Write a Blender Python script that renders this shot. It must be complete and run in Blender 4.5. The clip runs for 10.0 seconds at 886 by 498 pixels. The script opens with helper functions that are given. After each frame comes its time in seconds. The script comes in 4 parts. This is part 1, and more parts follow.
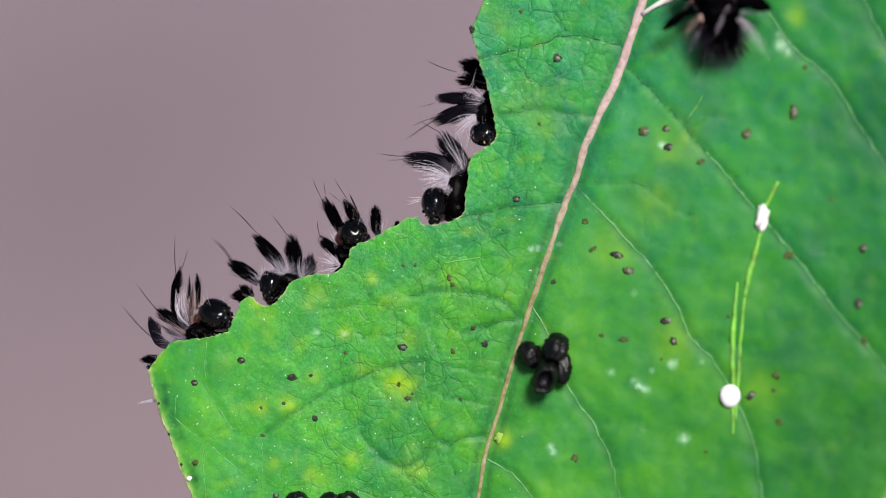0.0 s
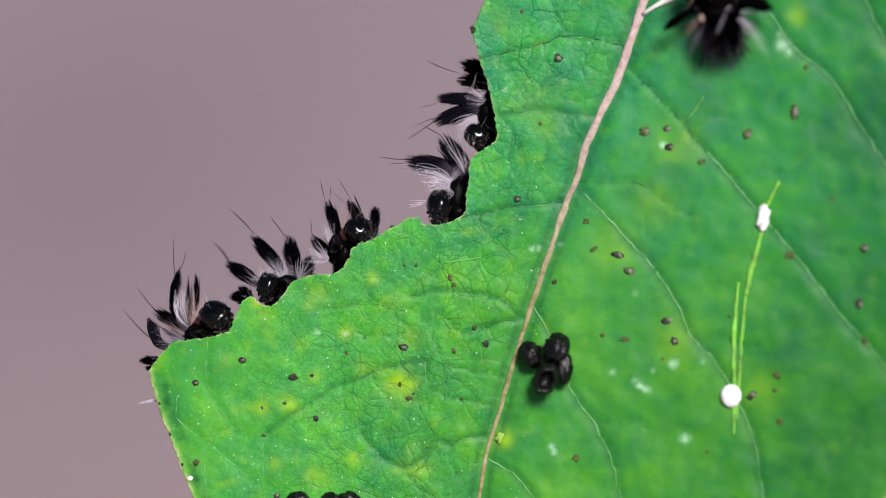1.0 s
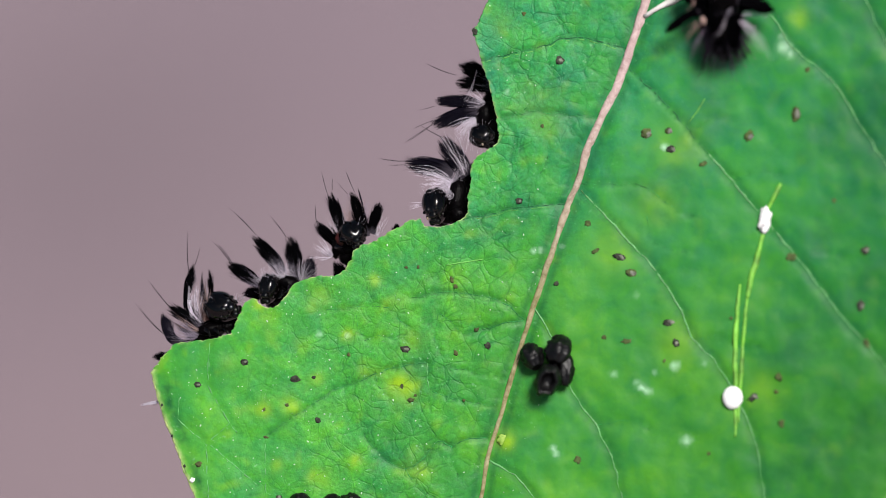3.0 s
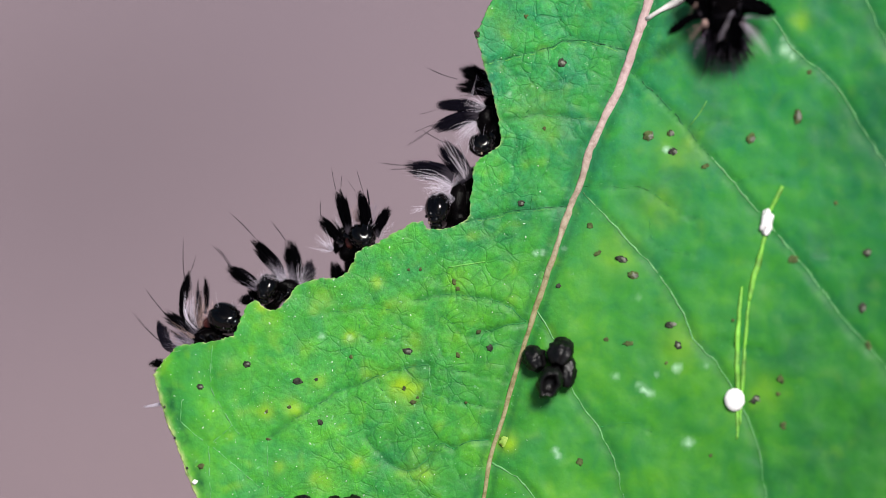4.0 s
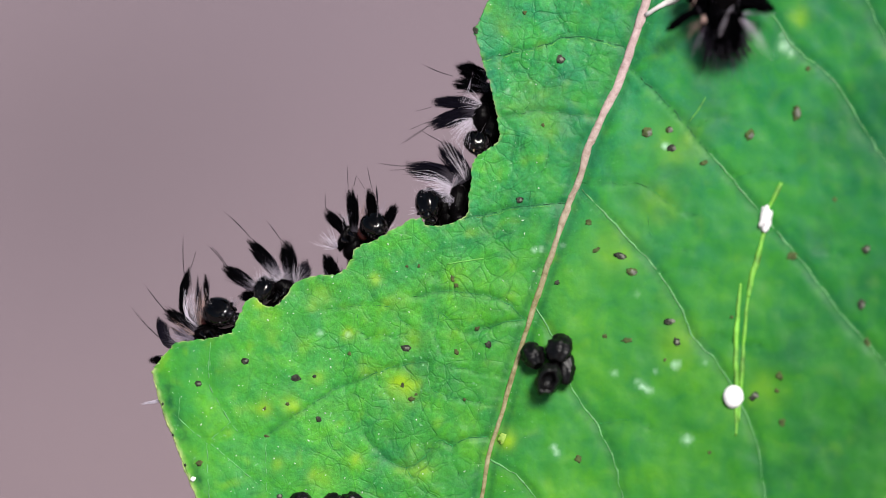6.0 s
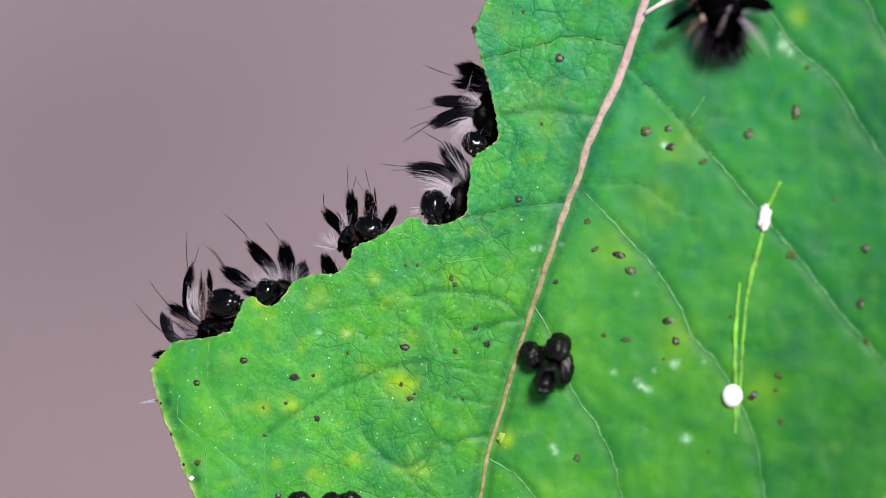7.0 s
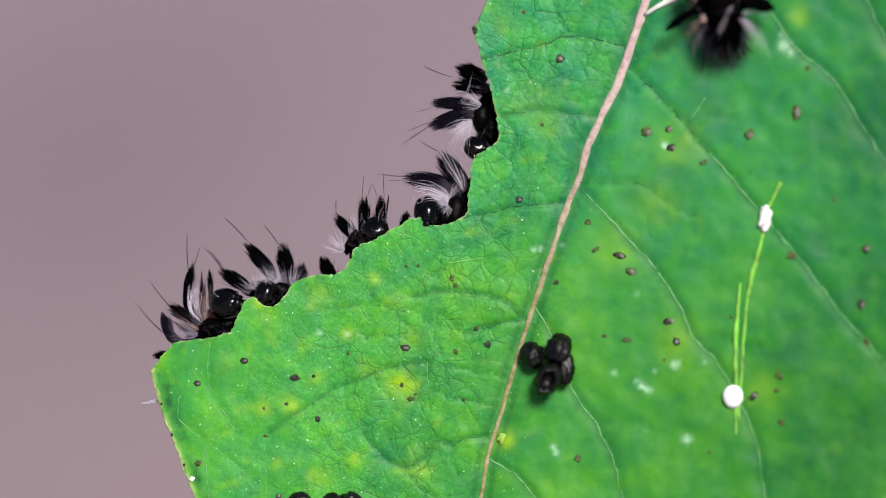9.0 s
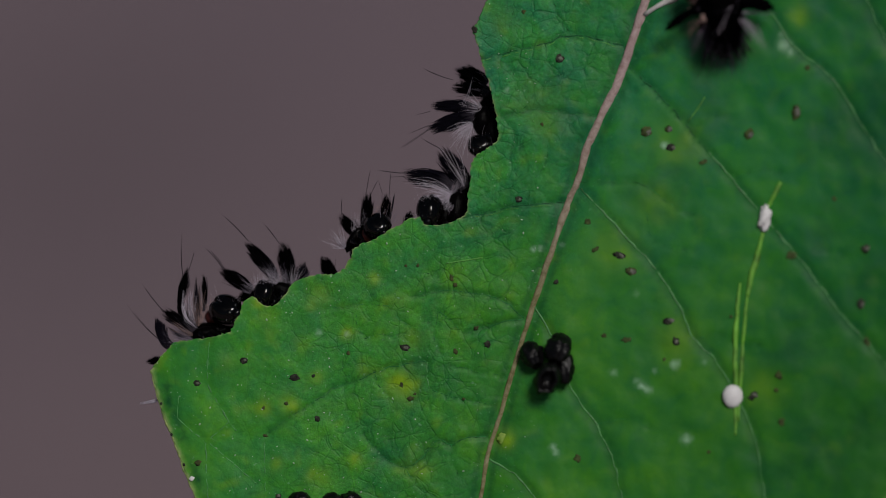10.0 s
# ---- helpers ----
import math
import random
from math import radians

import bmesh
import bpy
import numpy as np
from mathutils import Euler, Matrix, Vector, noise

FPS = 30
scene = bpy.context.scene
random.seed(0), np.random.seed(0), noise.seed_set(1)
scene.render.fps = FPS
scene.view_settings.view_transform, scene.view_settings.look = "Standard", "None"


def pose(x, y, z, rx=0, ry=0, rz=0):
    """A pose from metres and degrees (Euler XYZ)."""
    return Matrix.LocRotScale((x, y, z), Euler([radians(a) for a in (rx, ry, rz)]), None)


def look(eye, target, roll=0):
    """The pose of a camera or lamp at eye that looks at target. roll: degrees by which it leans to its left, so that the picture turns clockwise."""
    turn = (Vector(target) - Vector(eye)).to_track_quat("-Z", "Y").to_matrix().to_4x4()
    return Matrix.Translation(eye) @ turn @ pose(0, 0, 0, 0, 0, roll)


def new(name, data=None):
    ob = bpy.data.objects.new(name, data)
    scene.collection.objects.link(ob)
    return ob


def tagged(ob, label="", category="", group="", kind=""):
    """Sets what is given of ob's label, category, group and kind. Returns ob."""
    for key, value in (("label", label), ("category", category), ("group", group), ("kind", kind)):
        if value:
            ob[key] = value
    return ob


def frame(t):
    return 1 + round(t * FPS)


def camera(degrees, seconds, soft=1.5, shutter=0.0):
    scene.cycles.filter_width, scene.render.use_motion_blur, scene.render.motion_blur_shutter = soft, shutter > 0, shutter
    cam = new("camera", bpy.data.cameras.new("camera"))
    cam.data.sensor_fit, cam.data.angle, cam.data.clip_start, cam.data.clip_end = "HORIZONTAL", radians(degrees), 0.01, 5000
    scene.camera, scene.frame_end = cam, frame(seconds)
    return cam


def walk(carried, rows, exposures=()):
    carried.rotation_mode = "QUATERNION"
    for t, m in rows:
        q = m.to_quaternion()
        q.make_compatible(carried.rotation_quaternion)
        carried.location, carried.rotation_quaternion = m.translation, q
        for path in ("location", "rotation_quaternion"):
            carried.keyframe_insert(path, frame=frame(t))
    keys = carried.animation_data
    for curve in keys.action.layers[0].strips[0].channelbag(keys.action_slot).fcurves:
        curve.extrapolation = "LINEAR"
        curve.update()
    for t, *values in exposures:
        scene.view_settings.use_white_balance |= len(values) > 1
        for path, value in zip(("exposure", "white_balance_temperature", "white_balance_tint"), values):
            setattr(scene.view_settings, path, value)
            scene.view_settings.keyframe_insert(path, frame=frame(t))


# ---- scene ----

# The leaf and all that sits on it are laid out on a chart: 1 unit is 0.04 mm, u to the right,
# v downwards, w in mm above the sheet's front edge. The chart's middle is (784, 441).
U = 0.04
REACH = 250.0
PLACE = Matrix.Translation((0, 0, 0.6)) @ pose(0, 0, 0, 50, 0, 0)

# ---- camera ----
cam = camera(14.30, 10.0, soft=0.8)
cam.data.dof.use_dof = True
cam.data.dof.focus_distance = 0.2505
cam.data.dof.aperture_fstop = 7.5
EYE = PLACE @ Matrix.Translation((0, 0, REACH * 0.001))
walk(cam, [(0.0, EYE), (10.0, EYE)],
     exposures=[(0.0, 0.10), (2.0, 0.12), (4.0, 0.15), (9.2, 0.17), (9.5, -0.24), (9.8, -1.05), (10.0, -1.65)])

# ---- light ----
world = bpy.data.worlds.new("sky")
scene.world = world
world.use_nodes = True
wn = world.node_tree.nodes
sky = wn.new("ShaderNodeTexSky")
sky.sky_type = 'NISHITA'
sky.sun_disc = False
sky.sun_elevation = radians(62)
sky.sun_rotation = radians(175)
sky.air_density, sky.dust_density = 1.0, 2.0
world.node_tree.links.new(sky.outputs[0], wn["Background"].inputs[0])
wn["Background"].inputs[1].default_value = 0.05

sun_data = bpy.data.lights.new("sun", 'SUN')
sun_data.energy = 5.0
sun_data.angle = radians(19)
sun_data.color = (1.0, 0.96, 0.92)
sun = new("sun", sun_data)
SUN_WAY = PLACE.to_3x3() @ Vector((0.30, 0.52, 1.0))
sun.matrix_world = look(SUN_WAY * 3, (0, 0, 0))


# ---- materials ----
def material(name):
    m = bpy.data.materials.new(name)
    m.use_nodes = True
    n = m.node_tree.nodes
    return m, n, m.node_tree.links, n["Principled BSDF"]


def noise_node(n, l, scale, detail=3.0, rough=0.55, space="Object", distortion=0.0):
    tc = n.new("ShaderNodeTexCoord")
    t = n.new("ShaderNodeTexNoise")
    t.inputs["Scale"].default_value = scale
    t.inputs["Detail"].default_value = detail
    t.inputs["Roughness"].default_value = rough
    t.inputs["Distortion"].default_value = distortion
    l.new(tc.outputs[space], t.inputs["Vector"])
    return t.outputs["Fac"]


def ramp(n, l, source, stops):
    r = n.new("ShaderNodeValToRGB")
    r.color_ramp.elements[0].position, r.color_ramp.elements[0].color = stops[0][0], (*stops[0][1], 1)
    r.color_ramp.elements[1].position, r.color_ramp.elements[1].color = stops[-1][0], (*stops[-1][1], 1)
    for p, c in stops[1:-1]:
        e = r.color_ramp.elements.new(p)
        e.color = (*c, 1)
    l.new(source, r.inputs[0])
    return r.outputs[0]


def mix(n, l, fac, a, b, blend="MIX"):
    m = n.new("ShaderNodeMix")
    m.data_type, m.blend_type = "RGBA", blend
    for value, socket in ((fac, m.inputs[0]), (a, m.inputs[6]), (b, m.inputs[7])):
        if isinstance(value, (int, float)):
            socket.default_value = value
        elif isinstance(value, tuple):
            socket.default_value = (*value, 1)
        else:
            l.new(value, socket)
    return m.outputs[2]


def math_node(n, l, op, a, b=None):
    m = n.new("ShaderNodeMath")
    m.operation = op
    for value, socket in ((a, m.inputs[0]), (b, m.inputs[1])):
        if value is None:
            continue
        if isinstance(value, (int, float)):
            socket.default_value = value
        else:
            l.new(value, socket)
    return m.outputs[0]


def bump(n, l, bsdf, height, distance, strength=1.0):
    b = n.new("ShaderNodeBump")
    b.inputs["Distance"].default_value = distance
    b.inputs["Strength"].default_value = strength
    l.new(height, b.inputs["Height"])
    l.new(b.outputs[0], bsdf.inputs["Normal"])


def attribute(n, name):
    a = n.new("ShaderNodeAttribute")
    a.attribute_name = name
    return a.outputs["Fac"]


def leaf_material():
    m, n, l, b = material("leaf_green")
    broad = noise_node(n, l, 150, 4, 0.6)
    # painted light: greens dim to the right and take sky blue towards the top
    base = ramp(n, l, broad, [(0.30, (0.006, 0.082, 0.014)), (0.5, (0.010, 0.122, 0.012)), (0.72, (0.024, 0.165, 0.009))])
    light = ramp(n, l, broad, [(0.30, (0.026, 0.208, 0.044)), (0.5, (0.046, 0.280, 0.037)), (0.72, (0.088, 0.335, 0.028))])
    sky_tint = ramp(n, l, broad, [(0.30, (0.022, 0.218, 0.084)), (0.5, (0.033, 0.294, 0.089)), (0.72, (0.054, 0.338, 0.075))])
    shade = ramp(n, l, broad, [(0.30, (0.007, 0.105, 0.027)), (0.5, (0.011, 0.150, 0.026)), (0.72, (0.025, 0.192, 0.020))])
    base = mix(n, l, attribute(n, "sky_tint"), base, shade)
    base = mix(n, l, attribute(n, "young_or_lit"), base, mix(n, l, attribute(n, "sky_tint"), light, sky_tint))
    patch = noise_node(n, l, 520, 4, 0.62, distortion=0.5)
    base = mix(n, l, 1.0, base, (1.18, 1.05, 1.10), "MULTIPLY")
    base = mix(n, l, 0.90, base, ramp(n, l, patch, [(0.36, (0.56, 0.80, 1.0)), (0.50, (0.76, 0.89, 0.76)), (0.64, (1.0, 1.0, 0.52))]), "MULTIPLY")
    grain = noise_node(n, l, 4200, 3, 0.7)
    coarse = noise_node(n, l, 900, 3, 0.6)
    sharp = attribute(n, "crisp")
    base = mix(n, l, math_node(n, l, "MULTIPLY", sharp, 0.55), base, ramp(n, l, grain, [(0.3, (0.28, 0.28, 0.28)), (0.7, (0.76, 0.76, 0.76))]), "OVERLAY")
    base = mix(n, l, math_node(n, l, "ADD", math_node(n, l, "MULTIPLY", sharp, 0.24), 0.06), base, ramp(n, l, coarse, [(0.3, (0.33, 0.33, 0.33)), (0.7, (0.70, 0.70, 0.70))]), "OVERLAY")
    pale = mix(n, l, attribute(n, "halo"), base, (0.23, 0.42, 0.012))
    pale = mix(n, l, attribute(n, "bleach"), pale, (0.36, 0.60, 0.40))
    # fine net of veins, sunk between the cells
    tc = n.new("ShaderNodeTexCoord")
    warp = n.new("ShaderNodeTexNoise")
    warp.inputs["Scale"].default_value = 420
    l.new(tc.outputs["Object"], warp.inputs["Vector"])
    shift = n.new("ShaderNodeVectorMath")
    shift.operation = "MULTIPLY_ADD"
    shift.inputs[1].default_value = (0.0016, 0.0016, 0.0016)
    l.new(warp.outputs["Color"], shift.inputs[0])
    l.new(tc.outputs["Object"], shift.inputs[2])
    nets, pillows = [], []
    for scale, width in ((300, 0.034), (880, 0.085)):
        v = n.new("ShaderNodeTexVoronoi")
        v.feature = "DISTANCE_TO_EDGE"
        v.inputs["Scale"].default_value = scale
        l.new(shift.outputs[0], v.inputs["Vector"])
        r = n.new("ShaderNodeMapRange")
        r.interpolation_type = "SMOOTHSTEP"
        r.inputs["From Min"].default_value, r.inputs["From Max"].default_value = 0.0, width
        r.inputs["To Min"].default_value, r.inputs["To Max"].default_value = 1.0, 0.0
        l.new(v.outputs["Distance"], r.inputs["Value"])
        nets.append(r.outputs[0])
        puff = n.new("ShaderNodeMapRange")
        puff.interpolation_type = "SMOOTHSTEP"
        puff.inputs["From Min"].default_value, puff.inputs["From Max"].default_value = 0.0, 0.36
        l.new(v.outputs["Distance"], puff.inputs["Value"])
        pillows.append(puff.outputs[0])
    fade = ramp(n, l, noise_node(n, l, 380, 3), [(0.40, (0.10, 0.10, 0.10)), (0.58, (1, 1, 1))])
    net = math_node(n, l, "ADD", math_node(n, l, "MULTIPLY", nets[0], 0.55), math_node(n, l, "MULTIPLY", nets[1], 0.50))
    net = math_node(n, l, "MULTIPLY", net, fade)
    net = math_node(n, l, "MULTIPLY", net, attribute(n, "crisp"))
    net = math_node(n, l, "MULTIPLY", net, math_node(n, l, "ADD", math_node(n, l, "MULTIPLY", attribute(n, "weave"), 0.40), 0.60))
    veined = mix(n, l, math_node(n, l, "MULTIPLY", net, 0.62), pale, (0.004, 0.060, 0.020))
    veined = mix(n, l, attribute(n, "vein"), veined, (0.004, 0.065, 0.022))
    rim = mix(n, l, attribute(n, "rim"), veined, (0.50, 0.57, 0.24))
    specks = ramp(n, l, noise_node(n, l, 3000, 2, 0.5), [(0.69, (0, 0, 0)), (0.74, (1, 1, 1))])
    freckle = mix(n, l, math_node(n, l, "MULTIPLY", math_node(n, l, "MULTIPLY", specks, attribute(n, "crisp")), 0.7), rim, (0.16, 0.40, 0.18))
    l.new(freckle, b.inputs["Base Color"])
    b.inputs["Roughness"].default_value = 0.5
    b.inputs["Specular IOR Level"].default_value = 0.22
    b.inputs["Subsurface Weight"].default_value = 0.10
    b.inputs["Subsurface Radius"].default_value = (0.0003, 0.0006, 0.0002)
    height = math_node(n, l, "SUBTRACT", math_node(n, l, "ADD", math_node(n, l, "MULTIPLY", grain, 0.30), math_node(n, l, "MULTIPLY", coarse, 0.45)), math_node(n, l, "MULTIPLY", net, 0.4))
    quilt = math_node(n, l, "ADD", math_node(n, l, "MULTIPLY", pillows[0], 0.24), math_node(n, l, "MULTIPLY", pillows[1], 0.30))
    height = math_node(n, l, "ADD", height, math_node(n, l, "MULTIPLY", quilt, math_node(n, l, "ADD", math_node(n, l, "MULTIPLY", attribute(n, "weave"), 0.50), 0.30)))
    bump(n, l, b, math_node(n, l, "MULTIPLY", height, math_node(n, l, "ADD", math_node(n, l, "MULTIPLY", sharp, 0.8), 0.25)), 0.00013, 0.8)
    return m


def plain(name, colour, roughness, scale, spread=0.35, depth=0.00005, specular=0.5, other=None, coat=0.0):
    m, n, l, b = material(name)
    f = noise_node(n, l, scale, 4, 0.6)
    low = tuple(c * (1 - spread) for c in colour)
    high = other or tuple(min(1, c * (1 + spread)) for c in colour)
    l.new(ramp(n, l, f, [(0.32, low), (0.68, high)]), b.inputs["Base Color"])
    b.inputs["Roughness"].default_value = roughness
    b.inputs["Specular IOR Level"].default_value = specular
    b.inputs["Coat Weight"].default_value = coat
    b.inputs["Coat Roughness"].default_value = 0.06
    if depth:
        bump(n, l, b, f, depth, 0.7)
    return m


def hair_material(name, pale, dark, end=(0.0009, 0.0008, 0.0013)):
    """Dark hair that pales towards its root."""
    m, n, l, b = material(name)
    f = noise_node(n, l, 3000, 2)
    tone = ramp(n, l, attribute(n, "along"), [(pale, (0.075, 0.064, 0.082)), (dark, end)])
    l.new(mix(n, l, 0.5, tone, ramp(n, l, f, [(0.3, (0.25, 0.25, 0.25)), (0.7, (0.55, 0.55, 0.55))]), "OVERLAY"), b.inputs["Base Color"])
    b.inputs["Roughness"].default_value = 0.7
    b.inputs["Specular IOR Level"].default_value = 0.012
    return m


def rib_material():
    m, n, l, b = material("midrib_beige")
    f = noise_node(n, l, 1500, 5, 0.75, distortion=0.6)
    old = ramp(n, l, f, [(0.30, (0.31, 0.20, 0.185)), (0.5, (0.48, 0.345, 0.335)), (0.72, (0.62, 0.49, 0.48))])
    young_or_lit = ramp(n, l, f, [(0.30, (0.11, 0.10, 0.030)), (0.5, (0.24, 0.21, 0.10)), (0.72, (0.36, 0.335, 0.20))])
    l.new(mix(n, l, attribute(n, "tip"), old, young_or_lit), b.inputs["Base Color"])
    b.inputs["Roughness"].default_value = 0.6
    b.inputs["Specular IOR Level"].default_value = 0.3
    bump(n, l, b, f, 0.00005, 0.8)
    return m


def ground_material():
    m, n, l, b = material("bare_ground")
    patches = noise_node(n, l, 3.2, 2, 0.5)
    base = ramp(n, l, patches, [(0.3, (0.164, 0.124, 0.136)), (0.5, (0.187, 0.141, 0.150)), (0.7, (0.205, 0.152, 0.157))])
    # paler earth on the near side
    where = n.new("ShaderNodeSeparateXYZ")
    l.new(n.new("ShaderNodeTexCoord").outputs["Object"], where.inputs[0])
    near_pale = n.new("ShaderNodeMapRange")
    near_pale.interpolation_type = "SMOOTHSTEP"
    near_pale.inputs["From Min"].default_value, near_pale.inputs["From Max"].default_value = 0.95, 0.50
    l.new(math_node(n, l, "ADD", where.outputs["Y"], math_node(n, l, "MULTIPLY", patches, 0.1)), near_pale.inputs["Value"])
    base = mix(n, l, near_pale.outputs[0], mix(n, l, 1.0, base, (1.03, 1.03, 1.10), "MULTIPLY"), mix(n, l, 1.0, base, (1.09, 1.07, 1.08), "MULTIPLY"))
    # a soft-edged darker patch
    gap = n.new("ShaderNodeVectorMath")
    gap.operation = "DISTANCE"
    gap.inputs[1].default_value = (-0.125, 0.785, 0.0)
    l.new(n["Texture Coordinate"].outputs["Object"], gap.inputs[0])
    dark_patch = n.new("ShaderNodeMapRange")
    dark_patch.interpolation_type = "SMOOTHSTEP"
    dark_patch.inputs["From Min"].default_value, dark_patch.inputs["From Max"].default_value = 0.015, 0.130
    l.new(math_node(n, l, "ADD", gap.outputs["Value"], math_node(n, l, "MULTIPLY", patches, 0.02)), dark_patch.inputs["Value"])
    base = mix(n, l, dark_patch.outputs[0], mix(n, l, 1.0, base, (0.82, 0.82, 0.84), "MULTIPLY"), mix(n, l, 1.0, base, (1.02, 1.02, 1.04), "MULTIPLY"))
    grit = noise_node(n, l, 220, 4, 0.65)
    both = mix(n, l, 0.35, base, ramp(n, l, grit, [(0.3, (0.35, 0.35, 0.35)), (0.7, (0.65, 0.65, 0.65))]), "OVERLAY")
    l.new(both, b.inputs["Base Color"])
    b.inputs["Roughness"].default_value = 0.9
    bump(n, l, b, grit, 0.004, 0.6)
    return m


LEAF = leaf_material()
MIDRIB = rib_material()
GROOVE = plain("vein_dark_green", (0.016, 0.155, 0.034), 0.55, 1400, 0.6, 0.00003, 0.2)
# dark vein green, deepened to paint the shade inside the strongest furrows
FURROW_SHADE = plain("vein_furrow_shade", (0.010, 0.105, 0.032), 0.55, 1400, 0.6, 0.00003, 0.2)
VEIN = plain("vein_pale_green", (0.085, 0.268, 0.085), 0.5, 1400, 0.4, 0.00003)
THREAD = plain("vein_thread", (0.070, 0.275, 0.075), 0.5, 1400, 0.5, 0.00003)
EDGE = plain("margin_yellow", (0.16, 0.32, 0.06), 0.6, 1500, 0.5, 0.00005, other=(0.45, 0.54, 0.19))
SILK = plain("pale_stalk", (0.62, 0.60, 0.58), 0.6, 1200, 0.15)
LESION = plain("dead_tissue", (0.013, 0.013, 0.010), 0.75, 3000, 0.6, 0.00010, 0.2, other=(0.052, 0.058, 0.040))
BROWNED = plain("browned_tissue", (0.060, 0.085, 0.026), 0.8, 2600, 0.5, 0.00006, 0.2)
CRUST = plain("dry_crust", (0.120, 0.128, 0.095), 0.6, 3000, 0.6, 0.00006)
RUST = plain("rusty_tissue", (0.050, 0.062, 0.012), 0.8, 2600, 0.5, 0.00006)
SCAR = plain("yellow_scar", (0.14, 0.38, 0.036), 0.6, 900, 0.55, 0.00004)
SCRATCH_AND_LIP = plain("pale_scratch_and_lit_lip", (0.085, 0.30, 0.045), 0.6, 900, 0.5, 0.00004)
YELLOW = plain("yellow_gall", (0.20, 0.42, 0.030), 0.6, 1500, 0.35, 0.00004, other=(0.36, 0.52, 0.08))
WHITE = plain("chalk_white", (0.86, 0.84, 0.84), 0.55, 1800, 0.06, 0.00004)
GLINT = plain("pale_glint", (0.50, 0.66, 0.50), 0.4, 1800, 0.3, 0)
FRASS = plain("dried_frass", (0.0028, 0.0026, 0.0030), 0.38, 1500, 0.7, 0.00014, 0.30)
CHITIN = plain("black_chitin", (0.0010, 0.0008, 0.0008), 0.03, 1100, 0.3, 0.00005, 0.34)
SKIN = plain("black_skin", (0.0014, 0.0011, 0.0013), 0.30, 2400, 0.5, 0.00015, 0.045)
COLLAR = plain("brown_neck_skin", (0.072, 0.014, 0.012), 0.4, 2600, 0.5, 0.00005)
CREAM = plain("cream_chitin", (0.48, 0.36, 0.25), 0.35, 2600, 0.15, 0)
HAIR_BLACK = hair_material("black_hair", 0.0, 0.30)
HAIR_JET = hair_material("jet_hair", 0.0, 0.04)
HAIR_PLUME = hair_material("plume_hair", 0.10, 0.42, (0.0060, 0.0052, 0.0095))
HAIR_GREY = plain("slate_hair", (0.009, 0.007, 0.012), 0.5, 3000, 0.6, 0, 0.12)
HAIR_WHITE = plain("white_hair", (0.62, 0.56, 0.65), 0.5, 3000, 0.3, 0, 0.4)
HAIR_LILAC = plain("lilac_hair", (0.26, 0.22, 0.29), 0.5, 3000, 0.4, 0, 0.3)
HAIR_TAN = plain("tan_hair", (0.42, 0.28, 0.25), 0.5, 3000, 0.35, 0, 0.4)
GROUND = ground_material()
STEM = plain("stem_green", (0.05, 0.13, 0.03), 0.6, 400, 0.3, 0.0001)


# ---- shape helpers ----
def height(u, v):
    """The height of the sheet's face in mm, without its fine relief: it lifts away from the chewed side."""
    s = max(0.0, (u - 620 + 0.12 * (v - 441)) / 900)
    return 3.7 * s ** 1.6 - 0.9 * max(0.0, (420 - u) / 160) ** 2


def spot(u, v, w):
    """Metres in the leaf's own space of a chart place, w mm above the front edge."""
    k = U * (1 - w / REACH) * 0.001
    return Vector(((u - 784) * k, (441 - v) * k, w * 0.001))


RELIEF = []      # the finished blade's fine relief: a search tree and a height in mm for each of its places


def on_leaf(u, v, lift=0.0):
    if RELIEF:
        lift += RELIEF[1][RELIEF[0].find((u, v, 0))[1]]
    return spot(u, v, height(u, v) + lift)


def mesh_of(name, verts, faces, mat, smooth=True):
    me = bpy.data.meshes.new(name)
    me.from_pydata([tuple(p) for p in verts], [], faces)
    me.materials.append(mat)
    if smooth:
        me.polygons.foreach_set("use_smooth", [True] * len(me.polygons))
    me.update()
    return me


def part(name, shape, mat, parent, label="", smooth=True):
    ob = new(name, mesh_of(name, shape[0], shape[1], mat, smooth))
    ob.parent = parent
    return tagged(ob, label=label)


def tube(points, radii, sides=8, flat=1.0, wobble=0.0):
    """A closed tapering tube along points."""
    verts, faces = [], []
    count = len(points)
    for i, p in enumerate(points):
        way = (points[min(i + 1, count - 1)] - points[max(i - 1, 0)]).normalized()
        side = way.cross(Vector((0, 0, 1)))
        side = Vector((1, 0, 0)) if side.length < 1e-3 else side.normalized()
        up = side.cross(way)
        for j in range(sides):
            a = 2 * math.pi * j / sides
            r = radii[i] * (1 + wobble * (noise.noise(p * 900 + Vector((a, 0, 0))))) 
            verts.append(p + side * (math.cos(a) * r) + up * (math.sin(a) * r * flat))
    for i in range(count - 1):
        for j in range(sides):
            k = (j + 1) % sides
            faces.append((i * sides + j, i * sides + k, (i + 1) * sides + k, (i + 1) * sides + j))
    faces.append(tuple(range(sides - 1, -1, -1)))
    faces.append(tuple((count - 1) * sides + j for j in range(sides)))
    return verts, faces


def smooth_line(points, step):
    """A Catmull-Rom line through points, as Vectors."""
    pts = [Vector(p) for p in points]
    pts = [2 * pts[0] - pts[1]] + pts + [2 * pts[-1] - pts[-2]]
    out = []
    for i in range(1, len(pts) - 2):
        a, b, c, d = pts[i - 1:i + 3]
        steps = max(2, int((c - b).length / step))
        for s in range(steps):
            t = s / steps
            out.append(0.5 * (2 * b + (c - a) * t + (2 * a - 5 * b + 4 * c - d) * t * t + (3 * b - a - 3 * c + d) * t ** 3))
    out.append(pts[-2])
    return out


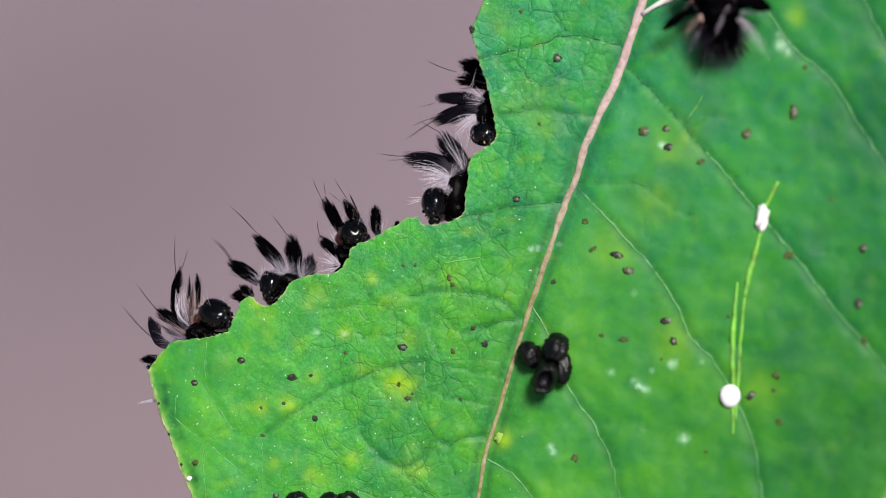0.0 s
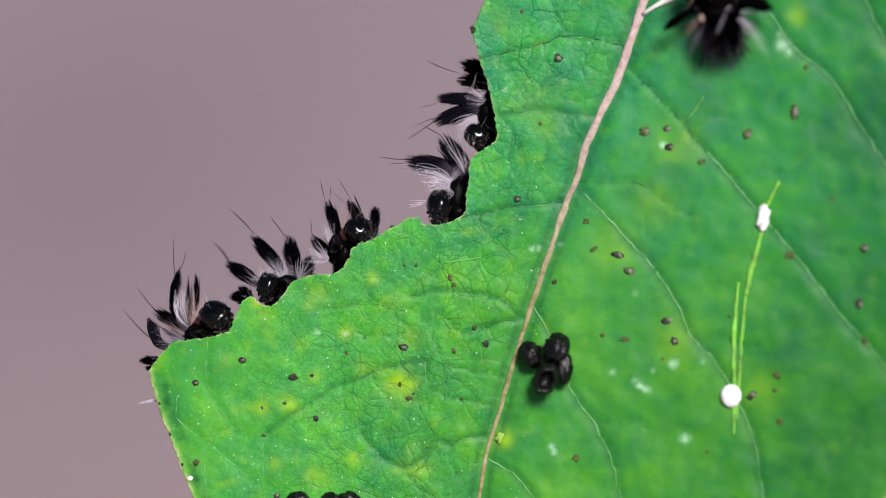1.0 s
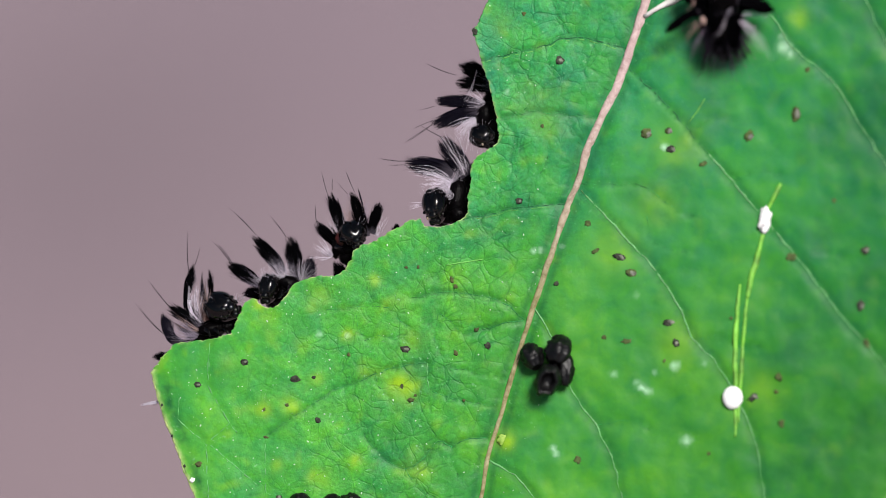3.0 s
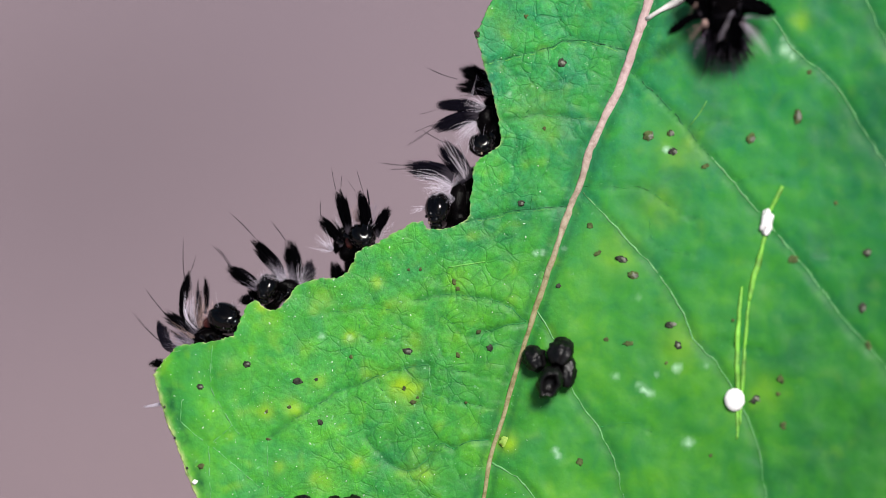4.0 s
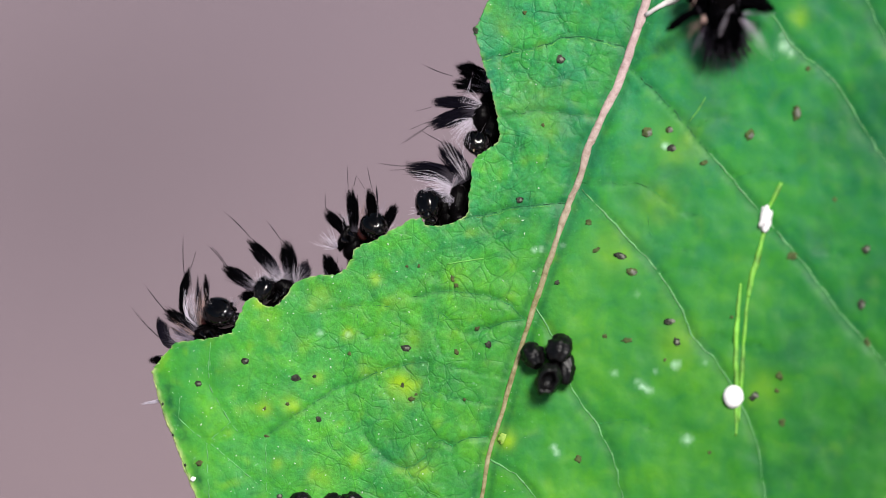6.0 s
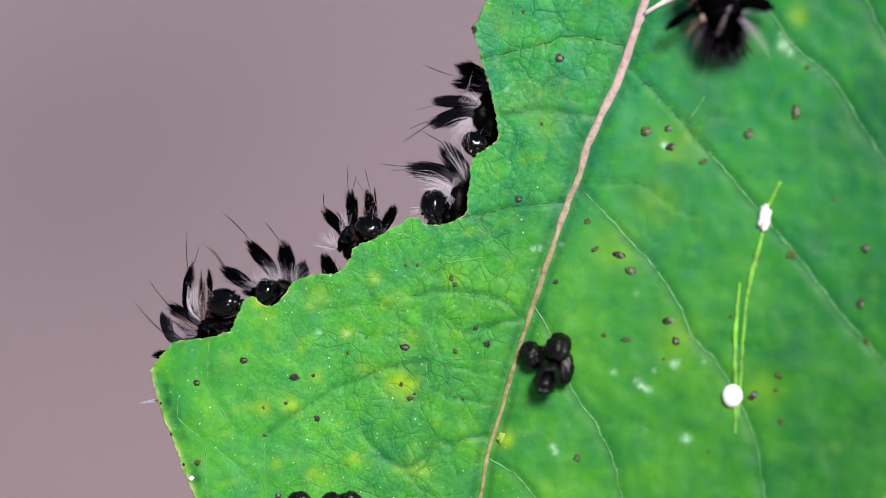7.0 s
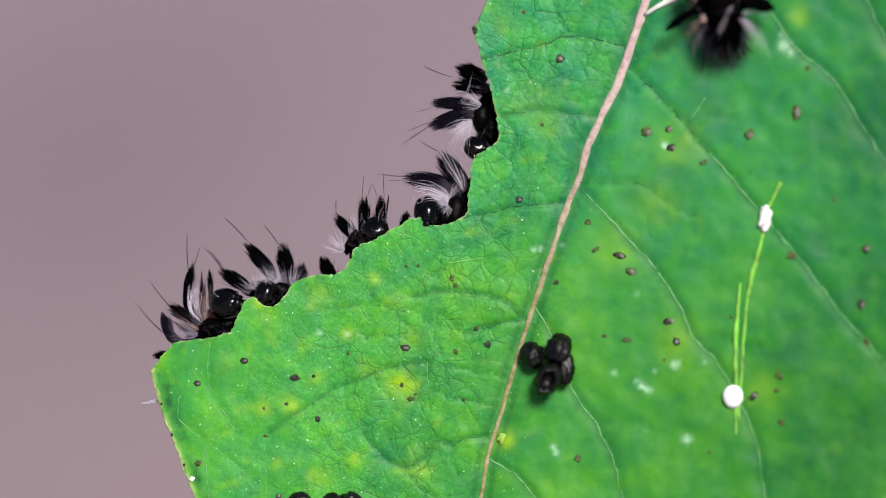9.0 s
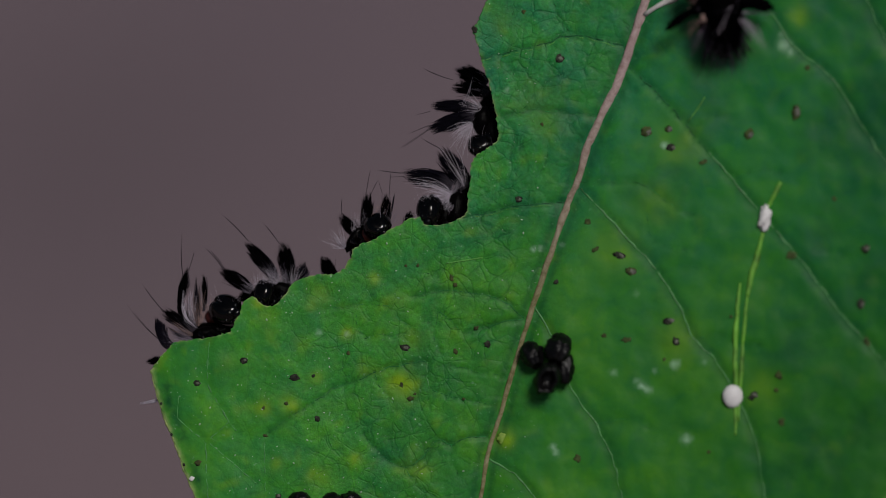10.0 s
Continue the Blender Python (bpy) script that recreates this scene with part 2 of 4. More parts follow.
def ball(radii, rings=12, segments=18, shape=None):
    """An ellipsoid in metres; shape bends each point of the unit ball first."""
    verts, faces = [], []
    for i in range(rings + 1):
        a = math.pi * i / rings
        for j in range(segments):
            b = 2 * math.pi * j / segments
            p = Vector((math.sin(a) * math.cos(b), math.cos(a), math.sin(a) * math.sin(b)))
            p = shape(p) if shape else p
            verts.append(Vector((p.x * radii[0], p.y * radii[1], p.z * radii[2])))
    for i in range(rings):
        for j in range(segments):
            k = (j + 1) % segments
            faces.append((i * segments + j, i * segments + k, (i + 1) * segments + k, (i + 1) * segments + j))
    return verts, faces


def moved(shape, m):
    return [m @ p for p in shape[0]], shape[1]


def joined(shapes):
    verts, faces = [], []
    for v, f in shapes:
        n = len(verts)
        verts += v
        faces += [tuple(i + n for i in face) for face in f]
    return verts, faces


def strands(base, tip, wide_base, wide_tip, count, thick, bend, rng, ragged=0.18, splay=0.5, sides=3, segs=6, blunt=0.55, wild=0.0, curly=0.02):
    """A brush of single hairs from base to tip (metres), bowed sideways by bend."""
    verts, faces = [], []
    axis = tip - base
    side = Vector((-axis.y, axis.x, 0)).normalized()
    deep = Vector((0, 0, 1))
    for _ in range(count):
        x, z = rng.uniform(-1, 1), rng.uniform(-1, 1)
        if x * x + z * z > 1:
            x, z = x * 0.7, z * 0.7
        reach = 1 + rng.uniform(-ragged, ragged * 0.55) - 0.12 * x * x
        p0 = base + side * (x * wide_base) + deep * (z * wide_base * 0.8)
        p2 = base + axis * reach + side * (x * wide_tip + rng.gauss(0, wide_tip * 0.16)) + deep * (z * wide_tip * splay)
        p2 += side * rng.gauss(0, wild * wide_tip) + deep * rng.gauss(0, wild * wide_tip)
        curl = bend * rng.uniform(0.6, 1.4) + rng.gauss(0, curly)
        p1 = (p0 + p2) / 2 + side * (curl * axis.length + x * (wide_tip - wide_base) * 0.18) + deep * (z * wide_tip * 0.1)
        r0 = thick * rng.uniform(0.7, 1.2)
        start = len(verts)
        for s in range(segs + 1):
            t = s / segs
            p = p0 * (1 - t) ** 2 + p1 * (2 * t * (1 - t)) + p2 * (t * t)
            way = ((p1 - p0) * (1 - t) + (p2 - p1) * t).normalized()
            a = way.cross(deep)
            a = side if a.length < 1e-4 else a.normalized()
            b = a.cross(way)
            r = r0 * (blunt + (1 - blunt) * math.sin(math.pi * min(1, 0.25 + 0.75 * t))) * (1.0 if t < 0.8 else max(0.12, (1 - t) / 0.2))
            for j in range(sides):
                g = 2 * math.pi * j / sides
                verts.append(p + a * (math.cos(g) * r) + b * (math.sin(g) * r))
        for s in range(segs):
            for j in range(sides):
                k = (j + 1) % sides
                i = start + s * sides
                faces.append((i + j, i + k, i + sides + k, i + sides + j))
    return verts, faces


def brush(base, tip, wide_base, wide_tip, count, thick, bend, rng, ragged=0.25, sides=3, segs=6):
    """A hair pencil: single tapering hairs gathered in pointed locks, narrow at the root and ragged at the end."""
    verts, faces = [], []
    axis = tip - base
    long = axis.length
    side = Vector((-axis.y, axis.x, 0)).normalized()
    deep = Vector((0, 0, 1))
    locks = max(5, count // 7)
    for k in range(locks):
        x = -1 + 2 * (k + 0.5) / locks + rng.uniform(-0.12, 0.12)
        z = rng.uniform(-1, 1)
        reach = 1.04 - ragged * (rng.random() ** 1.3) - 0.26 * abs(x) ** 2.5
        lean = rng.gauss(0, 0.10)
        for _ in range(count // locks):
            p0 = base + side * ((x + rng.gauss(0, 0.30)) * wide_base) + deep * ((z + rng.gauss(0, 0.3)) * wide_base * 0.8)
            end = reach * (1 - 0.22 * rng.random() ** 2)
            p2 = base + axis * end + side * ((x + lean + rng.gauss(0, 0.075)) * wide_tip) + deep * ((z * 0.6 + rng.gauss(0, 0.1)) * wide_tip)
            if rng.random() < 0.07:
                p2 += side * rng.gauss(0, 0.5 * wide_tip)
            p1 = (p0 + p2) / 2 + side * (bend * rng.uniform(0.8, 1.2) * long + (x * 0.30 + rng.gauss(0, 0.10)) * wide_tip) + deep * (z * wide_tip * 0.2)
            r0 = thick * rng.uniform(0.7, 1.25)
            start = len(verts)
            for q in range(segs + 1):
                t = q / segs
                p = p0 * (1 - t) ** 2 + p1 * (2 * t * (1 - t)) + p2 * (t * t)
                way = ((p1 - p0) * (1 - t) + (p2 - p1) * t).normalized()
                a = way.cross(deep)
                a = side if a.length < 1e-4 else a.normalized()
                b = a.cross(way)
                r = r0 * (0.55 + 0.9 * t) if t < 0.5 else r0 * max(0.08, 1 - ((t - 0.5) / 0.5) ** 1.8)
                for j in range(sides):
                    g = 2 * math.pi * j / sides
                    verts.append(p + a * (math.cos(g) * r) + b * (math.sin(g) * r))
            for q in range(segs):
                for j in range(sides):
                    m = (j + 1) % sides
                    i = start + q * sides
                    faces.append((i + j, i + m, i + sides + m, i + sides + j))
    return verts, faces


# ---- ground and stem ----
def build_ground():
    verts, faces, n = [], [], 60
    size = [math.copysign(abs(t) ** 3 * 300 + abs(t) * 2, t) for t in np.linspace(-1, 1, n + 1)]
    for y in size:
        for x in size:
            near = 1 if abs(x) < 20 and abs(y) < 20 else 0
            verts.append(Vector((x, y + 1, 0.012 * near * noise.noise(Vector((x * 2, y * 2, 0))))))
    for i in range(n):
        for j in range(n):
            a = i * (n + 1) + j
            faces.append((a, a + 1, a + n + 2, a + n + 1))
    ob = new("ground", mesh_of("ground", verts, faces, GROUND))
    tagged(ob, "bare mauve-grey earth, far behind the leaf", "ground", kind="structure")


build_ground()

# ---- leaf ----
# Corners of the chewed edge and how far the stretch to the next one is bitten in (+) or bulges out (-).
BITES = [(905, -90, 3), (858, 0, 1), (832, 51, 1), (846, 104, 2), (870, 190, 2), (877, 244, 2), (861, 261, 1), (840, 271, 1), (829, 288, 2), (823, 345, 3),
         (818, 381, 1), (790, 396, 1), (750, 399, 2), (739, 384, -4), (700, 400, -2), (674, 414, 1), (655, 424, 1), (632, 431, 1), (619, 441, 2), (606, 474, 0),
         (586, 485, -5), (512, 501, 2), (491, 530, 3), (469, 543, 2), (450, 526, -4), (425, 536, 1), (411, 566, 2),
         (402, 586, 2), (350, 600, 0), (303, 605, -1)]
LEFT_MARGIN = [(263, 655), (278, 715), (301, 775), (326, 842), (343, 885), (400, 1030), (510, 1260), (640, 1490), (735, 1680)]
RIGHT_MARGIN = [(735, 1680), (960, 1500), (1250, 1260), (1470, 1040), (1582, 850), (1650, 600), (1672, 300), (1640, -50), (1540, -380), (1390, -620),
                (1225, -760), (1080, -640), (980, -400), (925, -200), (905, -90)]
MIDLINE = [(1225, -790), (1190, -400), (1160, -120), (1138, 0), (1108, 92), (1082, 160), (1041, 246), (1018, 320), (1001, 360), (973, 440), (946, 520),
           (921, 598), (904, 652), (880, 738), (860, 800), (846, 882), (812, 1080), (770, 1380), (738, 1660)]
RIGHT_VEINS = [[(1185, -260), (1270, -90), (1358, 20), (1400, 82), (1470, 142), (1522, 222), (1575, 305), (1650, 430)],
               [(1380, -240), (1470, -110), (1530, 0), (1552, 50), (1600, 130)],
               [(1250, 270), (1262, 282), (1345, 380), (1420, 470), (1482, 552), (1560, 640), (1610, 700)],
               [(1024, 333), (1095, 410), (1160, 482), (1200, 546), (1225, 600), (1265, 645), (1310, 720), (1335, 790), (1349, 882), (1352, 960)],
               [(940, 540), (985, 620), (1008, 690), (1050, 750), (1082, 822), (1097, 890), (1105, 960)],
               [(861, 812), (905, 838), (940, 880), (980, 960)]]
LEFT_VEINS = [[(1098, 80), (1060, 70), (1010, 63), (960, 75), (900, 92), (846, 104)],
              [(1000, 358), (930, 362), (870, 375), (815, 385)],
              [(1056, 206), (1000, 200), (940, 194), (883, 206)],
              [(922, 564), (877, 572), (846, 582), (820, 590)],
              [(923, 562), (900, 545), (877, 528), (831, 518), (785, 513), (724, 524)],
              [(751, 639), (693, 647), (659, 660), (624, 674), (586, 688), (548, 713), (509, 738), (471, 766)],
              [(1104, 116), (1165, 170), (1215, 230), (1250, 270)],
              [(856, 772), (817, 776), (794, 786), (770, 779), (742, 810), (712, 827), (691, 820), (660, 793), (640, 769)]]
CROSS_VEINS = [[(689, 543), (655, 540), (613, 543), (570, 545)], [(770, 551), (785, 559), (808, 582)], [(659, 662), (670, 689), (697, 716)],
               [(760, 690), (790, 702), (816, 708), (847, 712), (880, 722)], [(770, 647), (808, 651), (847, 658), (890, 666)],
               [(770, 551), (766, 600), (774, 624)], [(712, 827), (722, 844), (742, 865), (770, 882)], [(794, 786), (794, 814), (807, 841)],
               [(1006, 62), (983, 24), (979, -20)], [(899, 92), (896, 50), (905, 10)], [(846, 330), (870, 352), (885, 372)], [(1024, 322), (1060, 322), (1103, 326)],
               [(922, 192), (940, 170), (953, 154), (977, 137)], [(1039, 112), (1056, 99), (1086, 86)], [(880, 104), (905, 128), (908, 160)], [(960, 75), (968, 110), (1000, 140)],
               [(1000, 200), (1010, 240), (1040, 262)], [(930, 362), (935, 330), (960, 290), (965, 250)], [(883, 206), (905, 240), (900, 290), (925, 330)],
               [(696, 559), (712, 572), (727, 587)], [(626, 555), (630, 580), (650, 600)], [(741, 482), (762, 486), (780, 500)], [(640, 600), (665, 590), (690, 596)],
               [(1069, 320), (1127, 323), (1165, 348), (1199, 374), (1232, 380)], [(1140, 380), (1150, 420), (1190, 440), (1235, 446)], [(1060, 150), (1090, 162), (1125, 160)],
               [(1290, 320), (1330, 300), (1380, 305)], [(1225, 600), (1268, 590), (1310, 612), (1350, 606)], [(1050, 750), (1110, 742), (1150, 760)],
               [(1215, 230), (1262, 205), (1300, 212)], [(1400, 460), (1440, 440), (1490, 452)], [(1160, 482), (1215, 470), (1262, 486)]]
PALE_VEINS = [[(751, 640), (751, 668), (756, 688)], [(465, 771), (464, 820), (466, 885)], [(366, 605), (363, 640), (363, 682), (401, 746), (360, 784)],
              [(312, 701), (309, 739), (360, 784), (363, 885)], [(366, 784), (449, 855)], [(401, 746), (414, 762)]]
# yellow blotches: place, radius, strength
HALOS = [(470, 560, 18, 0.35), (530, 610, 14, 0.4), (400, 640, 16, 0.3), (462, 722, 14, 0.9), (506, 714, 16, 0.9), (706, 682, 26, 1.0), (657, 492, 11, 0.9), (452, 532, 12, 0.8), (555, 668, 12, 0.6),
]
HALOS += [(887, 776, 17, 1.3), (735, 830, 26, 0.5), (625, 815, 14, 0.6), (485, 820, 12, 0.6), (560, 845, 20, 0.5), (610, 590, 12, 0.7), (700, 535, 18, 0.4),
         (560, 520, 22, 0.4), (640, 655, 12, 0.5), (1195, 250, 46, 0.32), (1190, 600, 34, 0.5), (1345, 690, 34, 0.35), (1085, 440, 40, 0.35),
         (1155, 360, 40, 0.30), (1410, 25, 18, 0.5), (722, 600, 20, 0.4), (960, 215, 30, 0.3), (880, 40, 30, 0.2), (800, 490, 20, 0.25), (940, 180, 40, 0.25)]


# bleached patches: place, radius, strength
BLEACH = [(1190, 645, 9, 0.9), (1210, 776, 10, 0.8), (1384, 79, 15, 0.9), (1380, 62, 8, 0.5), (1394, 92, 10, 0.5), (1130, 682, 8, 0.7), (1142, 690, 8, 0.7), (1120, 676, 6, 0.4),
          (974, 790, 7, 0.6), (979, 800, 7, 0.6), (940, 441, 7, 0.5), (952, 440, 7, 0.6), (990, 433, 6, 0.4), (1172, 257, 8, 0.7), (892, 160, 6, 0.5),
          (1240, 640, 6, 0.3), (1155, 656, 6, 0.35), (1080, 660, 7, 0.3), (560, 588, 7, 0.5), (610, 592, 7, 0.45), (1120, 520, 8, 0.25)]


def outline():
    line = []
    corners = BITES + [(*LEFT_MARGIN[0], 0)]
    for (u0, v0, dip), (u1, v1, _) in zip(corners, corners[1:]):
        length = math.hypot(u1 - u0, v1 - v0)
        nu, nv = -(v1 - v0) / length, (u1 - u0) / length
        steps = max(2, int(length / 1.6))
        for s in range(steps):
            t = s / steps
            q = -dip * 4 * t * (1 - t)
            # mandible-sized notches along the cut
            q += 2.2 * noise.noise(Vector((u0 + (u1 - u0) * t, v0 + (v1 - v0) * t, 3)) * 0.11)
            q += 2.0 * noise.noise(Vector((u0 + (u1 - u0) * t, v0 + (v1 - v0) * t, 9)) * 0.27)
            q += 1.5 * noise.noise(Vector((u0 + (u1 - u0) * t, v0 + (v1 - v0) * t, 31)) * 0.55)
            line.append((u0 + (u1 - u0) * t + nu * q, v0 + (v1 - v0) * t + nv * q))
    for p in smooth_line([(u, v, 0) for u, v in LEFT_MARGIN], 4)[:-1]:
        line.append((p.x + 1.2 * noise.noise(p * 0.16), p.y))
    for p in smooth_line([(u, v, 0) for u, v in RIGHT_MARGIN], 22)[:-1]:
        line.append((p.x + 3 * noise.noise(p * 0.05), p.y))
    return np.array(line)


def away_from(points, line, closed=False):
    """Distance of each point from a line, chart units."""
    best = np.full(len(points), 1e9)
    ends = np.roll(line, -1, 0) if closed else line[1:]
    for a, b in zip(line, ends):
        d = b - a
        t = np.clip(((points - a) @ d) / max(d @ d, 1e-9), 0, 1)
        best = np.minimum(best, np.hypot(*(points - a - t[:, None] * d).T))
    return best


def inside(points, line):
    hit = np.zeros(len(points), bool)
    x, y = points.T
    for (x0, y0), (x1, y1) in zip(line, np.roll(line, -1, 0)):
        if y0 == y1:
            continue
        hit ^= ((y0 > y) != (y1 > y)) & (x < (x1 - x0) * (y - y0) / (y1 - y0) + x0)
    return hit


def chart_line(points, step):
    return np.array([(p.x, p.y) for p in smooth_line([(u, v, 0) for u, v in points], step)])


def wavy(points, step, swing=2.6):
    """A chart line that wanders a little, as veins do."""
    line = chart_line(points, step)
    for i, (u, v) in enumerate(line):
        ease = min(1.0, i / 3, (len(line) - 1 - i) / 3)
        line[i] += [ease * swing * noise.noise(Vector((u * 0.045, v * 0.045, 21))) * 1.6, ease * swing * noise.noise(Vector((u * 0.045, v * 0.045, 57))) * 1.6]
    return line


def build_leaf():
    from mathutils.geometry import delaunay_2d_cdt
    from mathutils.kdtree import KDTree
    leaf = new("leaf")
    tagged(leaf, "broad green leaf, chewed edge, yellow blotches, beige midrib", "leaf")
    rim = outline()
    rng = np.random.default_rng(4)
    near = np.stack(np.meshgrid(np.arange(255, 1000, 5.2), np.arange(-30, 920, 5.2)), -1).reshape(-1, 2)
    fine = np.stack(np.meshgrid(np.arange(1002, 1600, 8.0), np.arange(-30, 920, 8.0)), -1).reshape(-1, 2)
    fine = np.concatenate([near, fine])
    wide = np.stack(np.meshgrid(np.arange(400, 1700, 36.0), np.arange(-780, 1700, 36.0)), -1).reshape(-1, 2)
    wide = wide[(wide[:, 1] < -50) | (wide[:, 1] > 940) | (wide[:, 0] > 1620)]
    grid = np.concatenate([fine + rng.uniform(-1.6, 1.6, fine.shape), wide])
    grid = grid[inside(grid, rim)]
    grid = grid[away_from(grid, rim, True) > 3.5]
    along = np.roll(rim, -1, 0) - np.roll(rim, 1, 0)
    along /= np.maximum(np.hypot(*along.T), 1e-6)[:, None]
    ring = rim + np.stack([-along[:, 1], along[:, 0]], 1) * (2.0 if inside(rim[40:41] + np.array([[-along[40, 1], along[40, 0]]]) * 2, rim)[0] else -2.0)
    ring = ring[inside(ring, rim)]
    ring = ring[away_from(ring, rim, True) > 1.3]
    flat = np.concatenate([rim, ring, grid])
    n = len(rim)
    got = delaunay_2d_cdt([Vector(p) for p in flat], [], [list(range(n))], 1, 1e-4)
    points = np.array([tuple(p) for p in got[0]])
    tris = [tuple(f) for f in got[2]]
    mid = away_from(points, chart_line(MIDLINE, 12))
    right = np.min([away_from(points, wavy(p, 9)) for p in RIGHT_VEINS], 0)
    left = np.min([away_from(points, wavy(p, 7, 3)) for p in LEFT_VEINS], 0)
    cross = np.min([away_from(points, wavy(p, 7, 3)) for p in CROSS_VEINS], 0)
    left = np.minimum(left, cross * 1.5 + 3)
    pale = np.min([away_from(points, chart_line(p, 10)) for p in PALE_VEINS], 0)
    cut = away_from(points, rim, True)
    relief = -0.15 * np.exp(-(left / 5.5) ** 2) - 0.10 * np.exp(-(right / 10) ** 2) - 0.28 * np.exp(-(mid / 26) ** 2) - 0.05 * np.exp(-(pale / 7) ** 2)
    top, low, lifts = [], [], []
    for (u, v), r in zip(points, relief):
        r += 0.15 * noise.noise(Vector((u * 0.011, v * 0.011, 1))) + 0.09 * noise.noise(Vector((u * 0.030, v * 0.030, 5)))
        r += 0.030 * noise.noise(Vector((u * 0.085, v * 0.085, 8)))
        w = height(u, v) + r
        lifts.append(r)
        top.append(spot(u, v, w))
        low.append(spot(u, v, w - 0.26))
    count = len(points)
    tree = KDTree(count)
    for i, (u, v) in enumerate(points):
        tree.insert((u, v, 0), i)
    tree.balance()
    RELIEF[:] = [tree, lifts]
    # face up: the sheet's front looks to +w
    faces = []
    for a, b, c in tris:
        p, q, r = points[a], points[b], points[c]
        turn = (q[0] - p[0]) * (r[1] - p[1]) - (q[1] - p[1]) * (r[0] - p[0])
        faces.append((a, c, b) if turn > 0 else (a, b, c))
    edges = {}
    for f in faces:
        for i in range(3):
            e = (f[i], f[(i + 1) % 3])
            edges[e] = True
    sides = [(a, b) for a, b in edges if (b, a) not in edges]
    back = [(c + count, b + count, a + count) for a, b, c in faces]
    wall = [(b, a, a + count, b + count) for a, b in sides]
    blade = part("blade", (top + low, faces + back + wall), LEAF, leaf)
    me = blade.data
    halo = np.zeros(count)
    for u, v, r, s in HALOS:
        d = np.hypot(points[:, 0] - u, points[:, 1] - v)
        halo = np.maximum(halo, s * np.exp(-(d / r) ** 2))
    bleach = np.zeros(count)
    for u, v, r, s in BLEACH:
        bleach = np.maximum(bleach, min(1, s * 1.4) * np.exp(-(np.hypot(points[:, 0] - u, points[:, 1] - v) / (r * 0.66)) ** 2))
    for i, (u, v) in enumerate(points):
        k = noise.noise(Vector((u * 0.045, v * 0.045, 30))) + 0.6 * noise.noise(Vector((u * 0.016, v * 0.016, 40)))
        side = 0.9 - 0.6 * min(1.0, max(0.0, (u + 0.3 * (v - 600) - 780) / 300))
        halo[i] = min(1, halo[i] * (0.8 + 0.5 * k) + side * max(0.0, k - 0.30) * 0.55)
    # dark stains along the side margin
    stain = np.array([min(1.0, max(0.0, 0.25 + 1.1 * noise.noise(Vector((u * 0.06, v * 0.05, 70))) + 0.6 * noise.noise(Vector((u * 0.2, v * 0.2, 75))))) for u, v in points])
    # vein green; bands beside the right veins and midrib paint their grooves' shade
    veins = np.maximum(0.45 * np.exp(-(left / 4.5) ** 2), 0.35 * np.exp(-((right - 6) / 5) ** 2))
    veins = np.maximum(veins, 0.5 * np.exp(-((mid - 14) / 6) ** 2))
    veins = np.maximum(veins, np.where((points[:, 1] > 660) & (points[:, 0] < 600), 0.26 * np.exp(-((cut - 19) / 7) ** 2) + 0.62 * stain * np.exp(-((cut - 17) / 12) ** 2), 0))
    margin = np.where(points[:, 1] > 650, np.exp(-(cut / 4.5) ** 2) * (0.45 + 0.3 * np.sin(points[:, 1] * 0.21) * np.sin(points[:, 1] * 0.083 + 1)), 0.8 * np.exp(-(cut / 1.5) ** 2) * np.clip(0.30 + 0.75 * np.sin(points[:, 0] * 0.31 + np.sin(points[:, 1] * 0.23) * 2) * np.sin(points[:, 0] * 0.087 + points[:, 1] * 0.13), 0, 1))
    axis = chart_line(MIDLINE, 12)
    beyond = points[:, 0] - np.interp(points[:, 1], axis[:, 1], axis[:, 0])
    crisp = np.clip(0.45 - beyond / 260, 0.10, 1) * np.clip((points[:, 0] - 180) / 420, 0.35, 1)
    # left half yellower and painted brighter; sky sheen painted towards the top
    young_or_lit = np.clip(1.0 - (points[:, 0] - 560) / 1180, 0, 1)
    sky_tint = np.clip((560 - points[:, 1] + 0.25 * (points[:, 0] - 800)) / 420, 0, 1)
    # coarser weave of veins along the midrib's outer side
    weave = np.clip(1.25 - mid / 230, 0, 1) * np.clip((60 - beyond) / 80, 0, 1)
    for name, values in (("weave", weave), ("halo", halo), ("young_or_lit", young_or_lit), ("bleach", bleach), ("sky_tint", sky_tint), ("vein", np.clip(veins, 0, 1)), ("rim", margin), ("crisp", crisp)):
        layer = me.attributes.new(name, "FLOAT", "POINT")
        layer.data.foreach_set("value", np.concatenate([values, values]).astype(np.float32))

    line = chart_line(MIDLINE, 10)
    radii = np.interp(line[:, 1], [-790, -100, 100, 320, 600, 882, 1660], [16, 9.7, 7.6, 6.3, 4.6, 3.3, 2]) * U * 0.001
    rib = part("midrib", tube([on_leaf(u, v, 0.0) for u, v in line], radii, 12, 0.6, 0.45), MIDRIB, leaf, "pinkish beige midrib")
    layer = rib.data.attributes.new("tip", "FLOAT", "POINT")
    layer.data.foreach_set("value", np.repeat(np.clip((line[:, 1] - 120) / 400, 0, 1), 12).astype(np.float32))
    for k, p in enumerate(RIGHT_VEINS):
        line = wavy(p, 9)
        r = [w * max(0.3, 1 + 0.9 * noise.noise(Vector((i * 0.33, p[0][1], 2)))) * U * 0.001 for i, w in enumerate(np.linspace(1.7, 0.9, len(line)))]
        part("vein", tube([on_leaf(u, v, 0.0) for u, v in line], r, 6, 0.7, 0.9), VEIN, leaf, "pale green side vein" if k == 0 else "")
